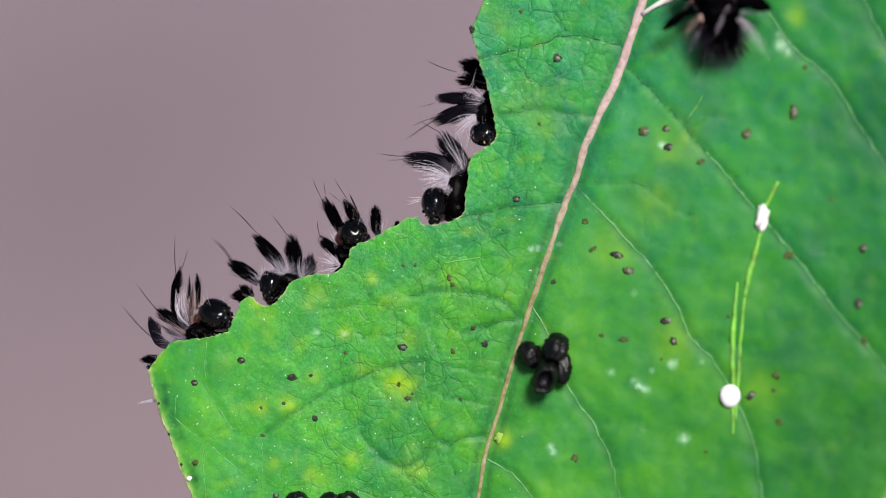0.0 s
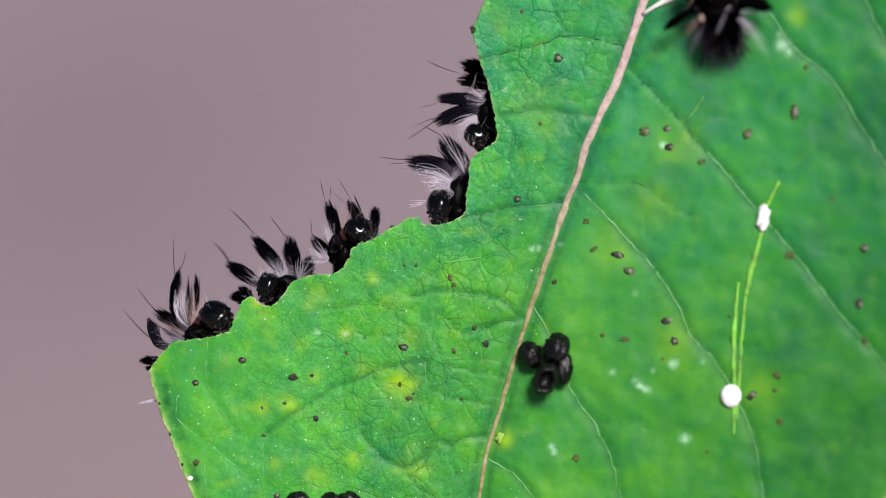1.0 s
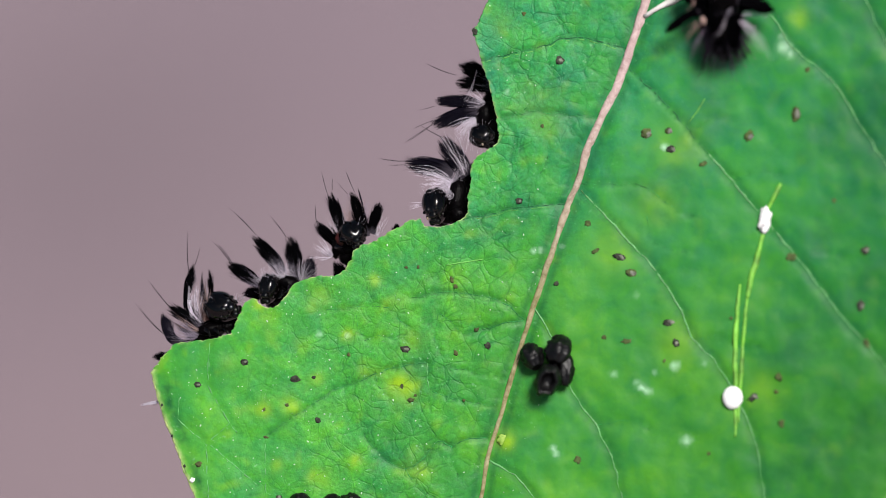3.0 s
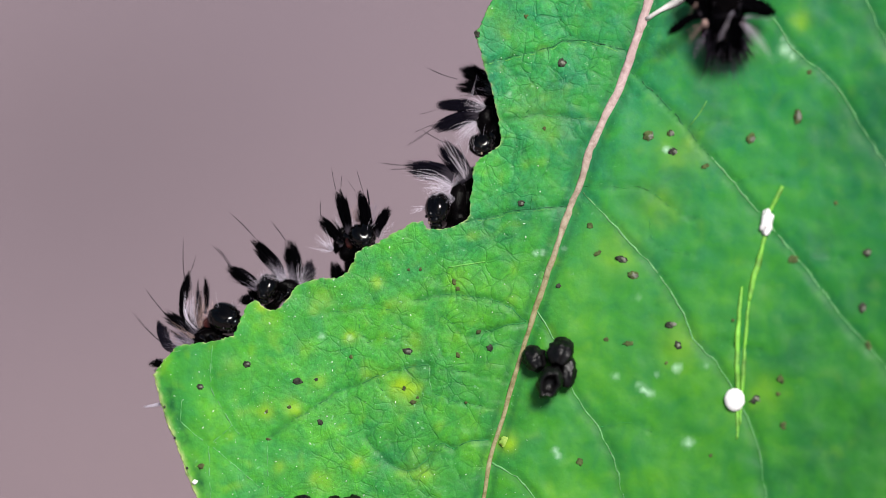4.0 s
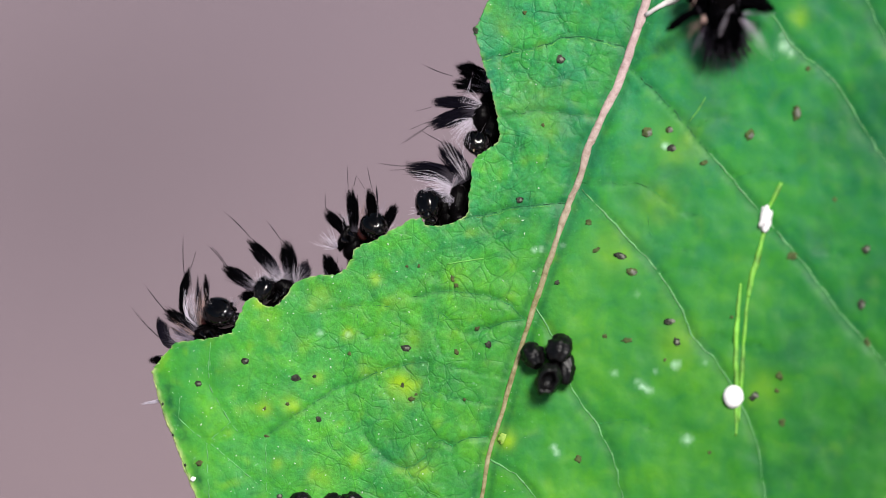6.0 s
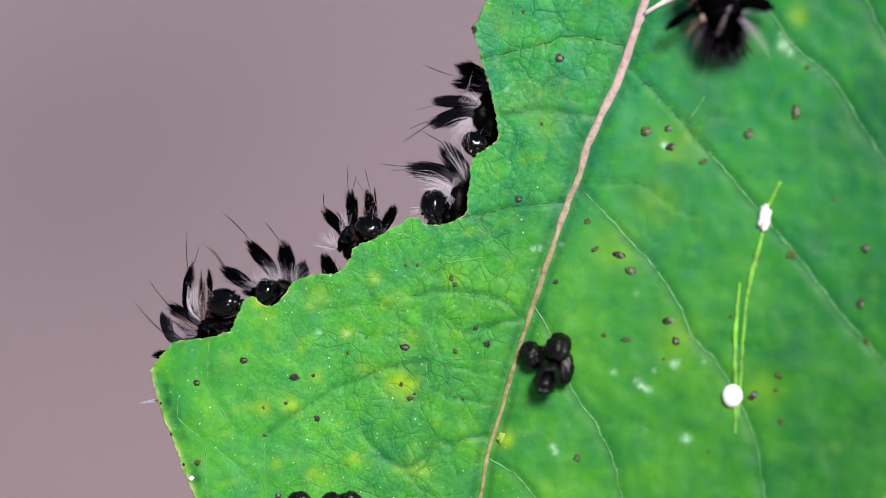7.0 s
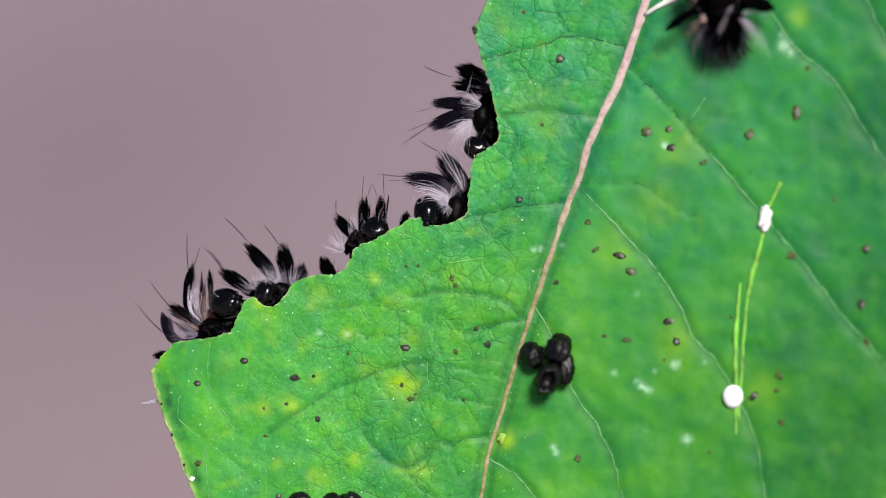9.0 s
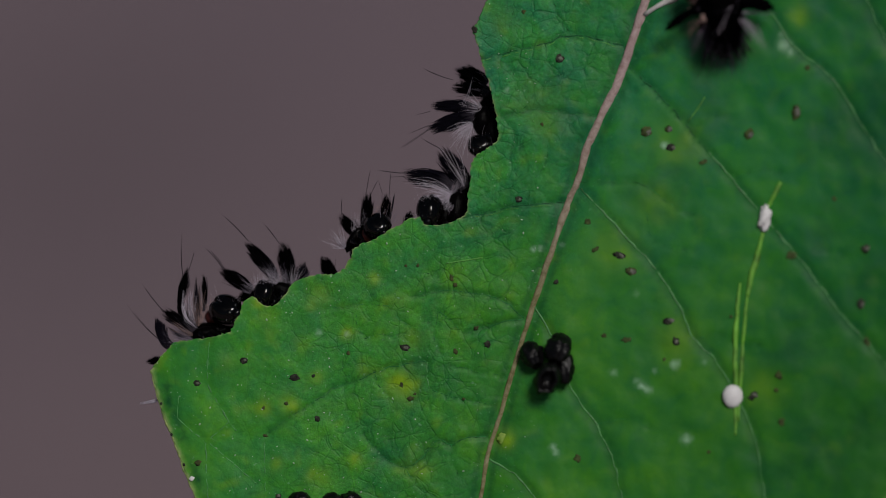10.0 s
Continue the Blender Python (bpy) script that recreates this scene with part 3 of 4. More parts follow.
    for p in PALE_VEINS:
        line = np.concatenate([np.linspace(a, b, max(2, int(math.dist(a, b) / 5)), endpoint=False) for a, b in zip(p, p[1:])] + [[p[-1]]])
        line = [(u + 2.2 * noise.noise(Vector((u * 0.09, v * 0.09, 11))), v + 2.2 * noise.noise(Vector((u * 0.09, v * 0.09, 47)))) for u, v in line]
        r = [max(0.06, 0.80 + 1.5 * noise.noise(Vector((i * 0.4, p[0][0], 0)))) * U * 0.001 for i in range(len(line))]
        part("vein", tube([on_leaf(u, v, 0.0) for u, v in line], r, 6, 0.25, 0.4), THREAD, leaf)
    for p in LEFT_VEINS + CROSS_VEINS:
        line = wavy(p, 7, 3)
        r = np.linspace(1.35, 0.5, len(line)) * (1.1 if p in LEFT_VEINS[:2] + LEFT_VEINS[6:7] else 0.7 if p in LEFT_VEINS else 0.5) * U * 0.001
        part("vein", tube([on_leaf(u, v, 0.0) for u, v in line], r, 6, 0.6, 0.4), FURROW_SHADE if p in LEFT_VEINS[:2] + LEFT_VEINS[6:7] else GROOVE, leaf)
    # pale strips painting the light on the two strongest furrows' lower lips
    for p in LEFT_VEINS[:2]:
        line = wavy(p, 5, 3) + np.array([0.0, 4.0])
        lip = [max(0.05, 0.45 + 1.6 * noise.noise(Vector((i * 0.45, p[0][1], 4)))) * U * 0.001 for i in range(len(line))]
        part("vein_lip_light", tube([on_leaf(u, v, 0.0) for u, v in line], lip, 6, 0.6, 0.6), SCRATCH_AND_LIP, leaf, "painted light on the lip of a furrow")
    line = rim[(rim[:, 1] > -14) & (rim[:, 1] < 102) & (rim[:, 0] < 900)] + np.array([0.4, 0.0])
    part("chewed_edge", tube([on_leaf(u, v, -0.05) for u, v in line], [(0.6 + 1.1 * abs(noise.noise(Vector((i * 0.5, 7, 0))))) * U * 0.001 for i in range(len(line))], 6, 1.0, 0.5), BROWNED, leaf, "browned chewed edge")
    line = chart_line([(1136, 26), (1160, 10), (1192, -6), (1230, -30)], 8)
    part("side_stalk", tube([on_leaf(u, v, 0.1) for u, v in line], np.linspace(3.6, 8.5, len(line)) * U * 0.001, 8, 0.8, 0.5), SILK, leaf, "whitish side stalk")
    line = wavy(LEFT_MARGIN[:6], 2.2, 2.0)
    bead = [(1.5 + 2.8 * max(0.0, noise.noise(Vector((i * 0.41, 0, 3)))) + 1.1 * noise.noise(Vector((i * 1.3, 2, 0)))) * U * 0.001 for i in range(len(line))]
    part("margin", tube([on_leaf(u, v, -0.06) for u, v in line], bead, 7, 1.0, 0.5), EDGE, leaf, "beaded yellowish margin")
    # petiole up to the plant's stem
    part("petiole", tube(smooth_line([on_leaf(1225, -780, -0.3), on_leaf(1240, -860, -2), on_leaf(1250, -960, -8)], 0.0006),
                         np.linspace(0.9, 1.3, len(smooth_line([on_leaf(1225, -780, -0.3), on_leaf(1240, -860, -2), on_leaf(1250, -960, -8)], 0.0006))) * 0.001, 10), STEM, leaf)
    return leaf


def fleck(leaf, name, u, v, ru, rv, mat, turn=0.0, thick=0.07, seed=0, label="", uneven=0.55):
    """A small uneven crust or scar on the sheet."""
    def shape(p):
        k = 1 + 0.8 * uneven * noise.noise(p * 1.7 + Vector((seed * 7.3, u, v))) + 0.30 * uneven * noise.noise(p * 5 + Vector((seed, v, u)))
        return Vector((p.x * k, p.y * k, p.z * (1 - 0.6 * max(0, 0.7 - math.hypot(p.x, p.y)))))
    s = ball((ru * U * 0.001, rv * U * 0.001, thick * 0.001), 22, 10, shape)
    m = Matrix.Translation(on_leaf(u, v, 0.02)) @ pose(0, 0, 0, 0, 0, turn)
    return part(name, moved(s, m), mat, leaf, label)


leaf = build_leaf()

SPOTS = [(427, 638, 7, 6), (344, 678, 7, 5), (517, 668, 9, 6), (712, 615, 10, 6), (550, 665, 4, 3), (557, 741, 5, 6), (487, 878, 7, 6), (986, 104, 10, 9),
         (914, 352, 7, 6), (858, 609, 6, 6), (835, 52, 5, 7)]
SPOTS += [(1092, 452, 16, 7), (980, 499, 6, 5), (1185, 261, 12, 8), (1180, 568, 15, 8), (1192, 604, 8, 9), (1330, 700, 14, 7), (1520, 538, 9, 11), (1528, 440, 10, 9)]
# dead patches that have dried to tan or brown
DRY = [(1140, 233, 11, 8), (1180, 228, 7, 6), (1405, 197, 8, 12), (1113, 480, 10, 6), (1396, 452, 9, 7), (1322, 238, 9, 8)]
BROWN = [(1240, 287, 9, 4), (1036, 392, 6, 5), (1050, 441, 9, 4), (1105, 601, 11, 4), (1064, 594, 5, 4), (1376, 664, 10, 8), (1380, 746, 7, 6), (1530, 605, 6, 9), (1018, 811, 8, 6),
         (1172, 636, 4, 3), (1472, 352, 4, 4), (1290, 560, 4, 3), (1425, 120, 5, 4), (1250, 800, 4, 3)]
RUSTS = [(795, 492, 5, 7), (801, 504, 5, 5), (838, 580, 6, 4), (802, 622, 5, 6), (502, 714, 5, 4), (706, 681, 4, 6), (722, 705, 9, 5), (730, 697, 4, 3),
         (612, 625, 4, 4), (462, 722, 4, 4), (714, 470, 4, 3), (735, 470, 4, 4), (465, 771, 7, 3), (816, 706, 4, 3), (922, 20, 5, 4), (955, 220, 4, 4), (1370, 690, 6, 4)]
for i, (u, v, a, b) in enumerate(SPOTS):
    if u > 950:
        a, b = a * 0.84, b * 0.84
    dead = fleck(leaf, "dead_spot", u, v, a * 0.92, b * 0.92, LESION, random.uniform(-30, 30), 0.035, i, "dry grey-brown dead spot", 0.55)
    if a > 6:
        crust = fleck(leaf, "crust", u + 0.3 * a * random.uniform(0.2, 1), v + 0.3 * b * random.uniform(-1, 0.6), a * 0.5, b * 0.46, CRUST, random.uniform(-40, 40), 0.05, 200 + i, "pale dry crust", 0.6)
        crust.parent = dead
for i, (u, v, a, b) in enumerate(DRY):
    dead = fleck(leaf, "dead_spot", u, v, a, b, BROWNED, random.uniform(-30, 30), 0.03, 300 + i, "dead spot dried to tan with a dark rim", 0.7)
    fleck(leaf, "crust", u + 0.22 * a, v + 0.1 * b, a * 0.62, b * 0.66, CRUST, random.uniform(-40, 40), 0.030, 330 + i, "pale dry crust", 0.8).parent = dead
    fleck(leaf, "rim", u - 0.55 * a, v + 0.1 * b, a * 0.35, b * 0.7, LESION, random.uniform(-20, 20), 0.04, 360 + i, "dark rim", 0.8).parent = dead
for i, (u, v, a, b) in enumerate(BROWN):
    fleck(leaf, "dead_spot", u, v, a * 0.9, b * 0.9, BROWNED, random.uniform(-30, 30), 0.02, 400 + i, "thin brown dead spot", 0.8)
for i, (u, v, a, b) in enumerate(RUSTS):
    fleck(leaf, "rust_spot", u, v, a * 0.68, b * 0.72, RUST, random.uniform(-30, 30), 0.03, 40 + i, "rusty brown spot", 1.0)
fleck(leaf, "wax_grain", 335, 847, 5, 4, WHITE, 20, 0.16, 91, "white grain on the margin", 0.6)
for u, v in ((299, 769), (321, 822), (281, 714)):
    fleck(leaf, "dark_grain", u, v, 2.2, 2.6, LESION, 0, 0.1, u, "", 0.4)
fleck(leaf, "dead_spot", 346, 819, 6, 5, RUST, 40, 0.008, 95, "thin dark dead spot", 0.9)
fleck(leaf, "yellow_gall", 885, 775, 11, 8, YELLOW, 5, 0.02, 90, "small flat yellow gall", 0.6)
for line, wide in (([(1378, 322), (1362, 350), (1350, 376)], 4.5), ([(1347, 408), (1338, 445), (1326, 486), (1318, 525)], 5.5),
                   ([(1305, 500), (1300, 560), (1297, 630), (1298, 690), (1297, 770)], 4.2), ([(1318, 520), (1311, 600), (1307, 660), (1304, 712), (1302, 745)], 3.2),
                   ([(785, 466), (818, 461), (850, 456)], 1.5), ([(1214, 214), (1230, 192), (1243, 171)], 1.2)):
    c = wavy(line, 6, 0.6)
    part("scar", tube([on_leaf(u, v, 0.03) for u, v in c], [wide * U * 0.001 * (0.10 + 0.90 * math.sin(math.pi * (i + 1) / (len(c) + 1)) ** 0.45) for i in range(len(c))], 6, 0.35, 0.7),
         SCAR if wide > 2 else SCRATCH_AND_LIP, leaf, "yellow scratch scar" if wide > 2 else "faint pale scratch")
# pale specks stand in for the glints of the leaf's fine hairs
specks = []
places = np.stack([350 + 700 * np.random.rand(1500) ** 1.0 - 90, np.random.rand(1500) * 900], 1)
places = places[inside(places, outline())]
for u, v in places:
    if random.random() < 0.35 + (u - 420) / 1100:
        continue
    r = (0.35 + 1.0 * random.random() ** 2.5) * U * 0.001
    specks.append(moved(ball((r, r * random.choice((1, 1, 1.3, 1.9)), r * 0.8), 4, 6), Matrix.Translation(on_leaf(u, v, 0.02)) @ pose(0, 0, 0, 0, 0, random.uniform(0, 180))))
tagged(part("speck", joined(specks), GLINT, leaf, "tiny white specks painting glints on the leaf"), kind="stuff")

RIDERS = []      # still things on the sheet: the thing and its pose in the leaf's space


def rider(ob, m):
    RIDERS.append((ob, m))
    ob.matrix_world = PLACE @ m
    return ob


def build_pellet(u, v, length, wide, turn, lean, lift, seed, hollow=0.0, oval=1.0):
    """A six-ribbed dropping; hollow: how deep its end has sunk in."""
    verts, faces, rings, sides = [], [], 16, 36
    for i in range(rings + 1):
        t = i / rings
        r = wide * (math.sin(math.pi * (0.22 + 0.56 * t)) ** 0.5 if hollow else math.sin(math.pi * (0.10 + 0.80 * t)) ** 0.55)
        for j in range(sides):
            a = 2 * math.pi * j / sides
            rib = 1 - (0.07 if hollow else 0.15) * abs(math.sin(3 * a + seed)) ** 2
            k = r * rib * (1 + 0.22 * noise.noise(Vector((math.cos(a), math.sin(a), t * 3 + seed)) * 2.0) + 0.08 * noise.noise(Vector((math.cos(a), math.sin(a), t * 3 + seed)) * 6.0))
            verts.append(Vector((math.cos(a) * k, math.sin(a) * k * oval, (t - 0.5) * length)) * U * 0.001)
    for i in range(rings):
        for j in range(sides):
            k = (j + 1) % sides
            faces.append((i * sides + j, i * sides + k, (i + 1) * sides + k, (i + 1) * sides + j))
    for end, way in ((0, 1), (rings, -1)):
        last = [end * sides + j for j in range(sides)]
        for shrink, sink in ((0.86, -0.03), (0.70, hollow * 0.35), (0.52, hollow), (0.2, hollow * 1.15)):
            start = len(verts)
            for j in range(sides):
                p = verts[end * sides + j]
                verts.append(Vector((p.x * shrink, p.y * shrink, p.z + way * sink * length * U * 0.001)))
            for j in range(sides):
                k = (j + 1) % sides
                quad = (last[j], last[k], start + k, start + j)
                faces.append(quad if end else quad[::-1])
            last = [start + j for j in range(sides)]
        faces.append(tuple(last) if end else tuple(last[::-1]))
    ob = new("frass_pellet", mesh_of("frass_pellet", verts, faces, FRASS))
    tagged(ob, "black dropping with a sunken hollow end, on the leaf" if hollow else "black ribbed dropping lying on the leaf", "dropping", "droppings on the leaf")
    return rider(ob, Matrix.Translation(on_leaf(u, v, lift)) @ pose(0, 0, 0, lean, 0, turn))


for i, (u, v, a, b, turn, lean, lift, hollow, oval) in enumerate([
        (937, 628, 46, 21, 24, 60, 0.75, 0.0, 1.0), (984, 617, 50, 25, -18, 66, 0.9, 0.0, 1.0), (965, 669, 46, 22, -24, 10, 1.4, 0.34, 1.36), (997, 653, 50, 15, -6, 84, 0.8, 0.0, 1.0),
        (526, 892, 40, 24, 10, 80, 0.7, 0.0, 1.0), (584, 894, 40, 24, 50, 80, 0.7, 0.0, 1.0), (617, 893, 40, 24, -40, 80, 0.7, 0.0, 1.0)]):
    build_pellet(u, v, a, b, turn, lean, lift, i, hollow, oval)

egg = new("egg", mesh_of("egg", *ball((18 * U * 0.001, 20 * U * 0.001, 0.40 * 0.001), 20, 20, lambda p: p * (1 + 0.06 * noise.noise(p * 2.5))), WHITE))
tagged(egg, "chalk-white round egg stuck to the leaf", "egg")
rider(egg, Matrix.Translation(on_leaf(1292, 701, 0.25)))
lump_shape = ball((10 * U * 0.001, 21 * U * 0.001, 0.30 * 0.001), 18, 20, lambda p: p * (1 + 0.55 * noise.noise(p * 2.2 + Vector((3, 1, 8))) + 0.25 * noise.noise(p * 5 + Vector((1, 5, 2)))))
lump = new("wax_lump", mesh_of("wax_lump", *lump_shape, WHITE))
tagged(lump, "lump of white wax stuck to the leaf", "wax")
rider(lump, Matrix.Translation(on_leaf(1349, 385, 0.25)) @ pose(0, 0, 0, 0, 0, -8))


# ---- caterpillars ----
part("stray_hair", strands(on_leaf(278, 707, -0.4), spot(245, 714, height(262, 700) - 0.6), 0.00012, 0.00006, 26, 0.000022, 0.04, random.Random(5), 0.3), HAIR_WHITE, leaf, "pinkish white stray hairs")
def head_shape(p):
    q = Vector(p)
    groove = math.exp(-(p.x / 0.20) ** 2) * max(0.0, min(1.0, (p.y + 0.35) * 1.4)) * (0.55 + 0.45 * p.z)
    q *= 1 - 0.19 * max(0.0, groove)
    low = max(0.0, -p.y)
    q.x *= 1 - 0.24 * low
    q.z *= 1 + 0.10 * low
    return q


class Crawler:
    """A hairy black caterpillar. Places are on the leaf's chart, w in mm; its own space is centred on (u, v)."""

    def __init__(self, label, u, v, seed):
        self.u, self.v = u, v
        self.root = new("caterpillar")
        tagged(self.root, label, "caterpillar", "caterpillars feeding on the leaf")
        self.origin = spot(u, v, 0)
        self.rng = random.Random(seed)

    def at(self, u, v, w):
        return spot(u, v, w) - self.origin

    def body(self, line, radii):
        pts = smooth_line([self.at(*p) for p in line], 0.00022)
        keys = np.linspace(0, 1, len(radii))
        rr = [float(np.interp(i / (len(pts) - 1), keys, radii)) for i in range(len(pts))]
        run, out = 0.0, []
        for i, r in enumerate(rr):
            if i:
                run += (pts[i] - pts[i - 1]).length
            out.append(r * 0.001 * (0.90 + 0.10 * abs(math.sin(run * 1000 * 1.35))))
        out[0] *= 0.6
        out[-1] *= 0.5
        part("body", tube(pts, out, 16, 1.0, 0.06), SKIN, self.root)

    def collar(self, u, v, w, ru, rv, mat=None, turn=0):
        m = Matrix.Translation(self.at(u, v, w)) @ pose(0, 0, 0, 0, 0, turn)
        s = ball((ru * U * 0.001, rv * U * 0.001, min(ru, rv) * U * 0.001), 12, 16, lambda p: p * (1 + 0.16 * noise.noise(p * 2.6 + Vector((u, v, 0)))))
        part("collar", moved(s, m), mat or COLLAR, self.root, "brown neck skin" if mat is None else "")

    def leg(self, a, b, w):
        p, q = self.at(*a, w), self.at(*b, w + 0.35)
        mid = (p + q) / 2 + Vector((0.00012, 0, 0.0002))
        pts = smooth_line([p, mid, q], 0.00006)
        part("leg", tube(pts, np.linspace(0.22, 0.05, len(pts)) * 0.001, 8), CHITIN, self.root)

    def lash(self, a, b, wide, mat=None, count=80, bend=0.06, w=(-1.4, -1.0), root=0.5, thick=0.042, ragged=0.26, name="lash", under=True):
        """A tuft that can turn about its root, with paler hairs round the root as a part of its own."""
        foot = self.at(*a, w[0])
        tip = self.at(*b, w[1]) - foot
        mat = mat or HAIR_BLACK
        fine = mat in (HAIR_WHITE, HAIR_TAN)
        s = brush(Vector(), tip, wide * root * U * 0.00045, wide * U * 0.00043, int(count * (2.0 if fine else 3.4)), thick * (0.001 if fine else 0.00092), bend, self.rng, ragged)
        label = {HAIR_BLACK: "dense black hair tuft", HAIR_GREY: "slate-grey hair tuft", HAIR_PLUME: "dark plume with a pale root", HAIR_JET: "jet black hair tuft", HAIR_WHITE: "white hair tuft", HAIR_TAN: "tan hair tuft"}[mat]
        ob = part(name, s, mat, self.root, label)
        ob.location = foot
        layer = ob.data.attributes.new("along", "FLOAT", "POINT")
        layer.data.foreach_set("value", np.tile(np.repeat(np.linspace(0, 1, 7), 3), len(s[0]) // 21).astype(np.float32))
        if under and mat is HAIR_BLACK and wide > 13:
            soft = strands(Vector((0, 0, 0.0002)), tip * 0.5 + Vector((0, 0, 0.0003)), wide * root * U * 0.0005, wide * U * 0.00058, int(count * 0.16), 0.0000085, bend, self.rng, 0.5, 0.8, blunt=0.3, wild=0.25)
            part("root_hair", soft, HAIR_LILAC, ob, "pale lilac root hairs")
        ob["foot"] = (a[0], a[1], w[0], math.atan2(-(b[1] - a[1]), b[0] - a[0]))
        return ob

    def fan(self, a, b, wide, mat=None, count=26, bend=0.08, w=(-1.2, -0.4), thick=0.013):
        s = strands(self.at(*a, w[0]), self.at(*b, w[1]), 3 * U * 0.001, wide * U * 0.0005, int(count * 2.3), thick * 0.00052, bend, self.rng, 0.6, 1.0, blunt=0.3, wild=0.42, curly=0.06)
        part("hair_fan", s, mat or HAIR_WHITE, self.root, "sparse white hairs" if mat is None else "")

    def whisker(self, a, b, bend=0.08, w=(-1.2, -1.0), thick=0.021, mat=None, on=None):
        """A long single hair; on: the tuft that it grows from."""
        off = Vector(on.location) if on else Vector()
        s = strands(self.at(*a, w[0]) - off, self.at(*b, w[1]) - off, 0.00001, 0.00003, 2, thick * 0.001, bend, self.rng, 0.08, segs=8)
        part("whisker", s, mat or HAIR_GREY, on or self.root)

    def head(self, u, v, ru, rv, roll, turn, w=-1.2, nod=-8, pale=False):
        self.head_at = (u, v, w)
        s = (ru * U * 0.001, rv * U * 0.001, (ru + rv) / 2 * U * 0.001)
        face = pose(0, 0, 0, 0, 0, roll) @ pose(0, 0, 0, 0, turn, 0) @ pose(0, 0, 0, nod, 0, 0)
        h = part("head", moved(ball(s, 22, 32, head_shape), face), CHITIN, self.root, "glossy black head")
        h.location = self.at(u, v, w)
        k = (ru + rv) / 2 * U * 0.001

        def piece(name, x, y, z, size, mat, rx=0, rz=0, label=""):
            m = face @ Matrix.Translation((x * s[0], y * s[1], z * s[2])) @ pose(0, 0, 0, rx, 0, rz)
            part(name, moved(ball([c * k for c in size], 8, 12, lambda p: p * (1 + 0.1 * noise.noise(p * 3 + Vector((x, y, z))))), m), mat, h, label)
        piece("clypeus", 0, -0.60, 0.78, (0.32, 0.25, 0.24), CHITIN)
        piece("labrum", 0, -0.86, 0.72, (0.24, 0.14, 0.15), CHITIN)
        for side in (-1, 1):
            piece("mandible", side * 0.20, -0.95, 0.55, (0.22, 0.22, 0.24), CHITIN, rz=side * 20)
            piece("antenna", side * 0.46, -0.72, 0.72, (0.06, 0.11, 0.08), CREAM if pale and side < 0 else CHITIN, rx=40, rz=side * 14, label="cream antenna" if pale and side < 0 else "")
            piece("sclerite", side * 0.30, -0.28, 0.84, (0.20, 0.22, 0.16), CHITIN)
            piece("palp", side * 0.10, -1.0, 0.66, (0.07, 0.12, 0.08), CHITIN, rx=30, rz=side * 20)
            for i in range(4):
                a = 0.5 + 0.5 * i
                piece("eye", side * (0.66 + 0.10 * math.cos(a * 2)), -0.48 + 0.16 * math.sin(a * 2), 0.58 - 0.05 * i, (0.10, 0.10, 0.09), CHITIN)
        fuzz = strands(face @ Vector((0, 0.5 * s[1], 0.5 * s[2])), face @ Vector((0.2 * s[0], 1.2 * s[1], 1.1 * s[2])), 0.8 * s[0], 1.3 * s[0], 7, 0.004 * 0.001, 0.1, self.rng, 0.4)
        part("hair", fuzz, HAIR_WHITE, h)
        self.head_object = h

    def neck(self, du, dv, ru, rv, mat, turn=0, deep=-0.7):
        k = U * 0.001
        m = Matrix.Translation((du * k, -dv * k, deep * 0.001)) @ pose(0, 0, 0, 0, 0, turn)
        s = ball((ru * k, rv * k, min(ru, rv) * k), 12, 16, lambda p: p * (1 + 0.18 * noise.noise(p * 2.8 + Vector((du, dv, ru)))))
        part("neck", moved(s, m), mat, self.head_object, "reddish brown neck skin" if mat is COLLAR else "")


BACK = (-2.2, -1.8)

# at the leaf's corner, next to the outer margin
one = Crawler("black tussocked caterpillar with tan and white hairs at the leaf corner", 345, 580, 11)
one.body([(372, 585, -1.9), (340, 594, -2.0), (318, 640, -2.6), (345, 700, -3.0), (420, 760, -3.0), (500, 790, -2.9)], [0.75, 0.95, 1.2, 1.3, 1.3, 0.9])
one.collar(378, 580, -2.0, 30, 17, SKIN, 8)
one.collar(398, 572, -2.2, 14, 17, SKIN)
one.collar(350, 588, -1.3, 26, 12, SKIN, 8)
one.head(382, 559, 29, 34, 48, 20)
one.neck(-27, 8, 15, 13, COLLAR)
one.neck(-6, 24, 28, 13, SKIN, 10)
one.neck(14, 22, 14, 12, SKIN)
one.lash((331, 587), (273, 545), 23, bend=-0.05, count=90)
one.lash((310, 614), (264, 560), 13, mat=HAIR_PLUME, root=0.8, bend=0.42, count=80, ragged=0.15)
one.lash((330, 600), (280, 572), 16, mat=HAIR_GREY, count=14, w=BACK, ragged=0.5)
one.lash((329, 574), (321, 472), 6, root=0.9, bend=0.36, count=50, thick=0.034, ragged=0.10)
one.lash((332, 574), (314, 508), 5, bend=0.34, mat=HAIR_WHITE, count=8, thick=0.016, ragged=0.4, w=(-1.0, -0.7))
one.lash((340, 560), (337, 488), 11, bend=0.04, mat=HAIR_PLUME, count=26, w=BACK, thick=0.03, ragged=0.4)
one.lash((334, 574), (328, 504), 14, mat=HAIR_WHITE, bend=0.14, count=10, thick=0.012, ragged=0.35)
one.lash((348, 548), (348, 483), 9, bend=-0.08, count=40, w=BACK)
one.lash((340, 572), (343, 512), 24, mat=HAIR_TAN, bend=0.04, count=20, thick=0.012, ragged=0.5, w=BACK)
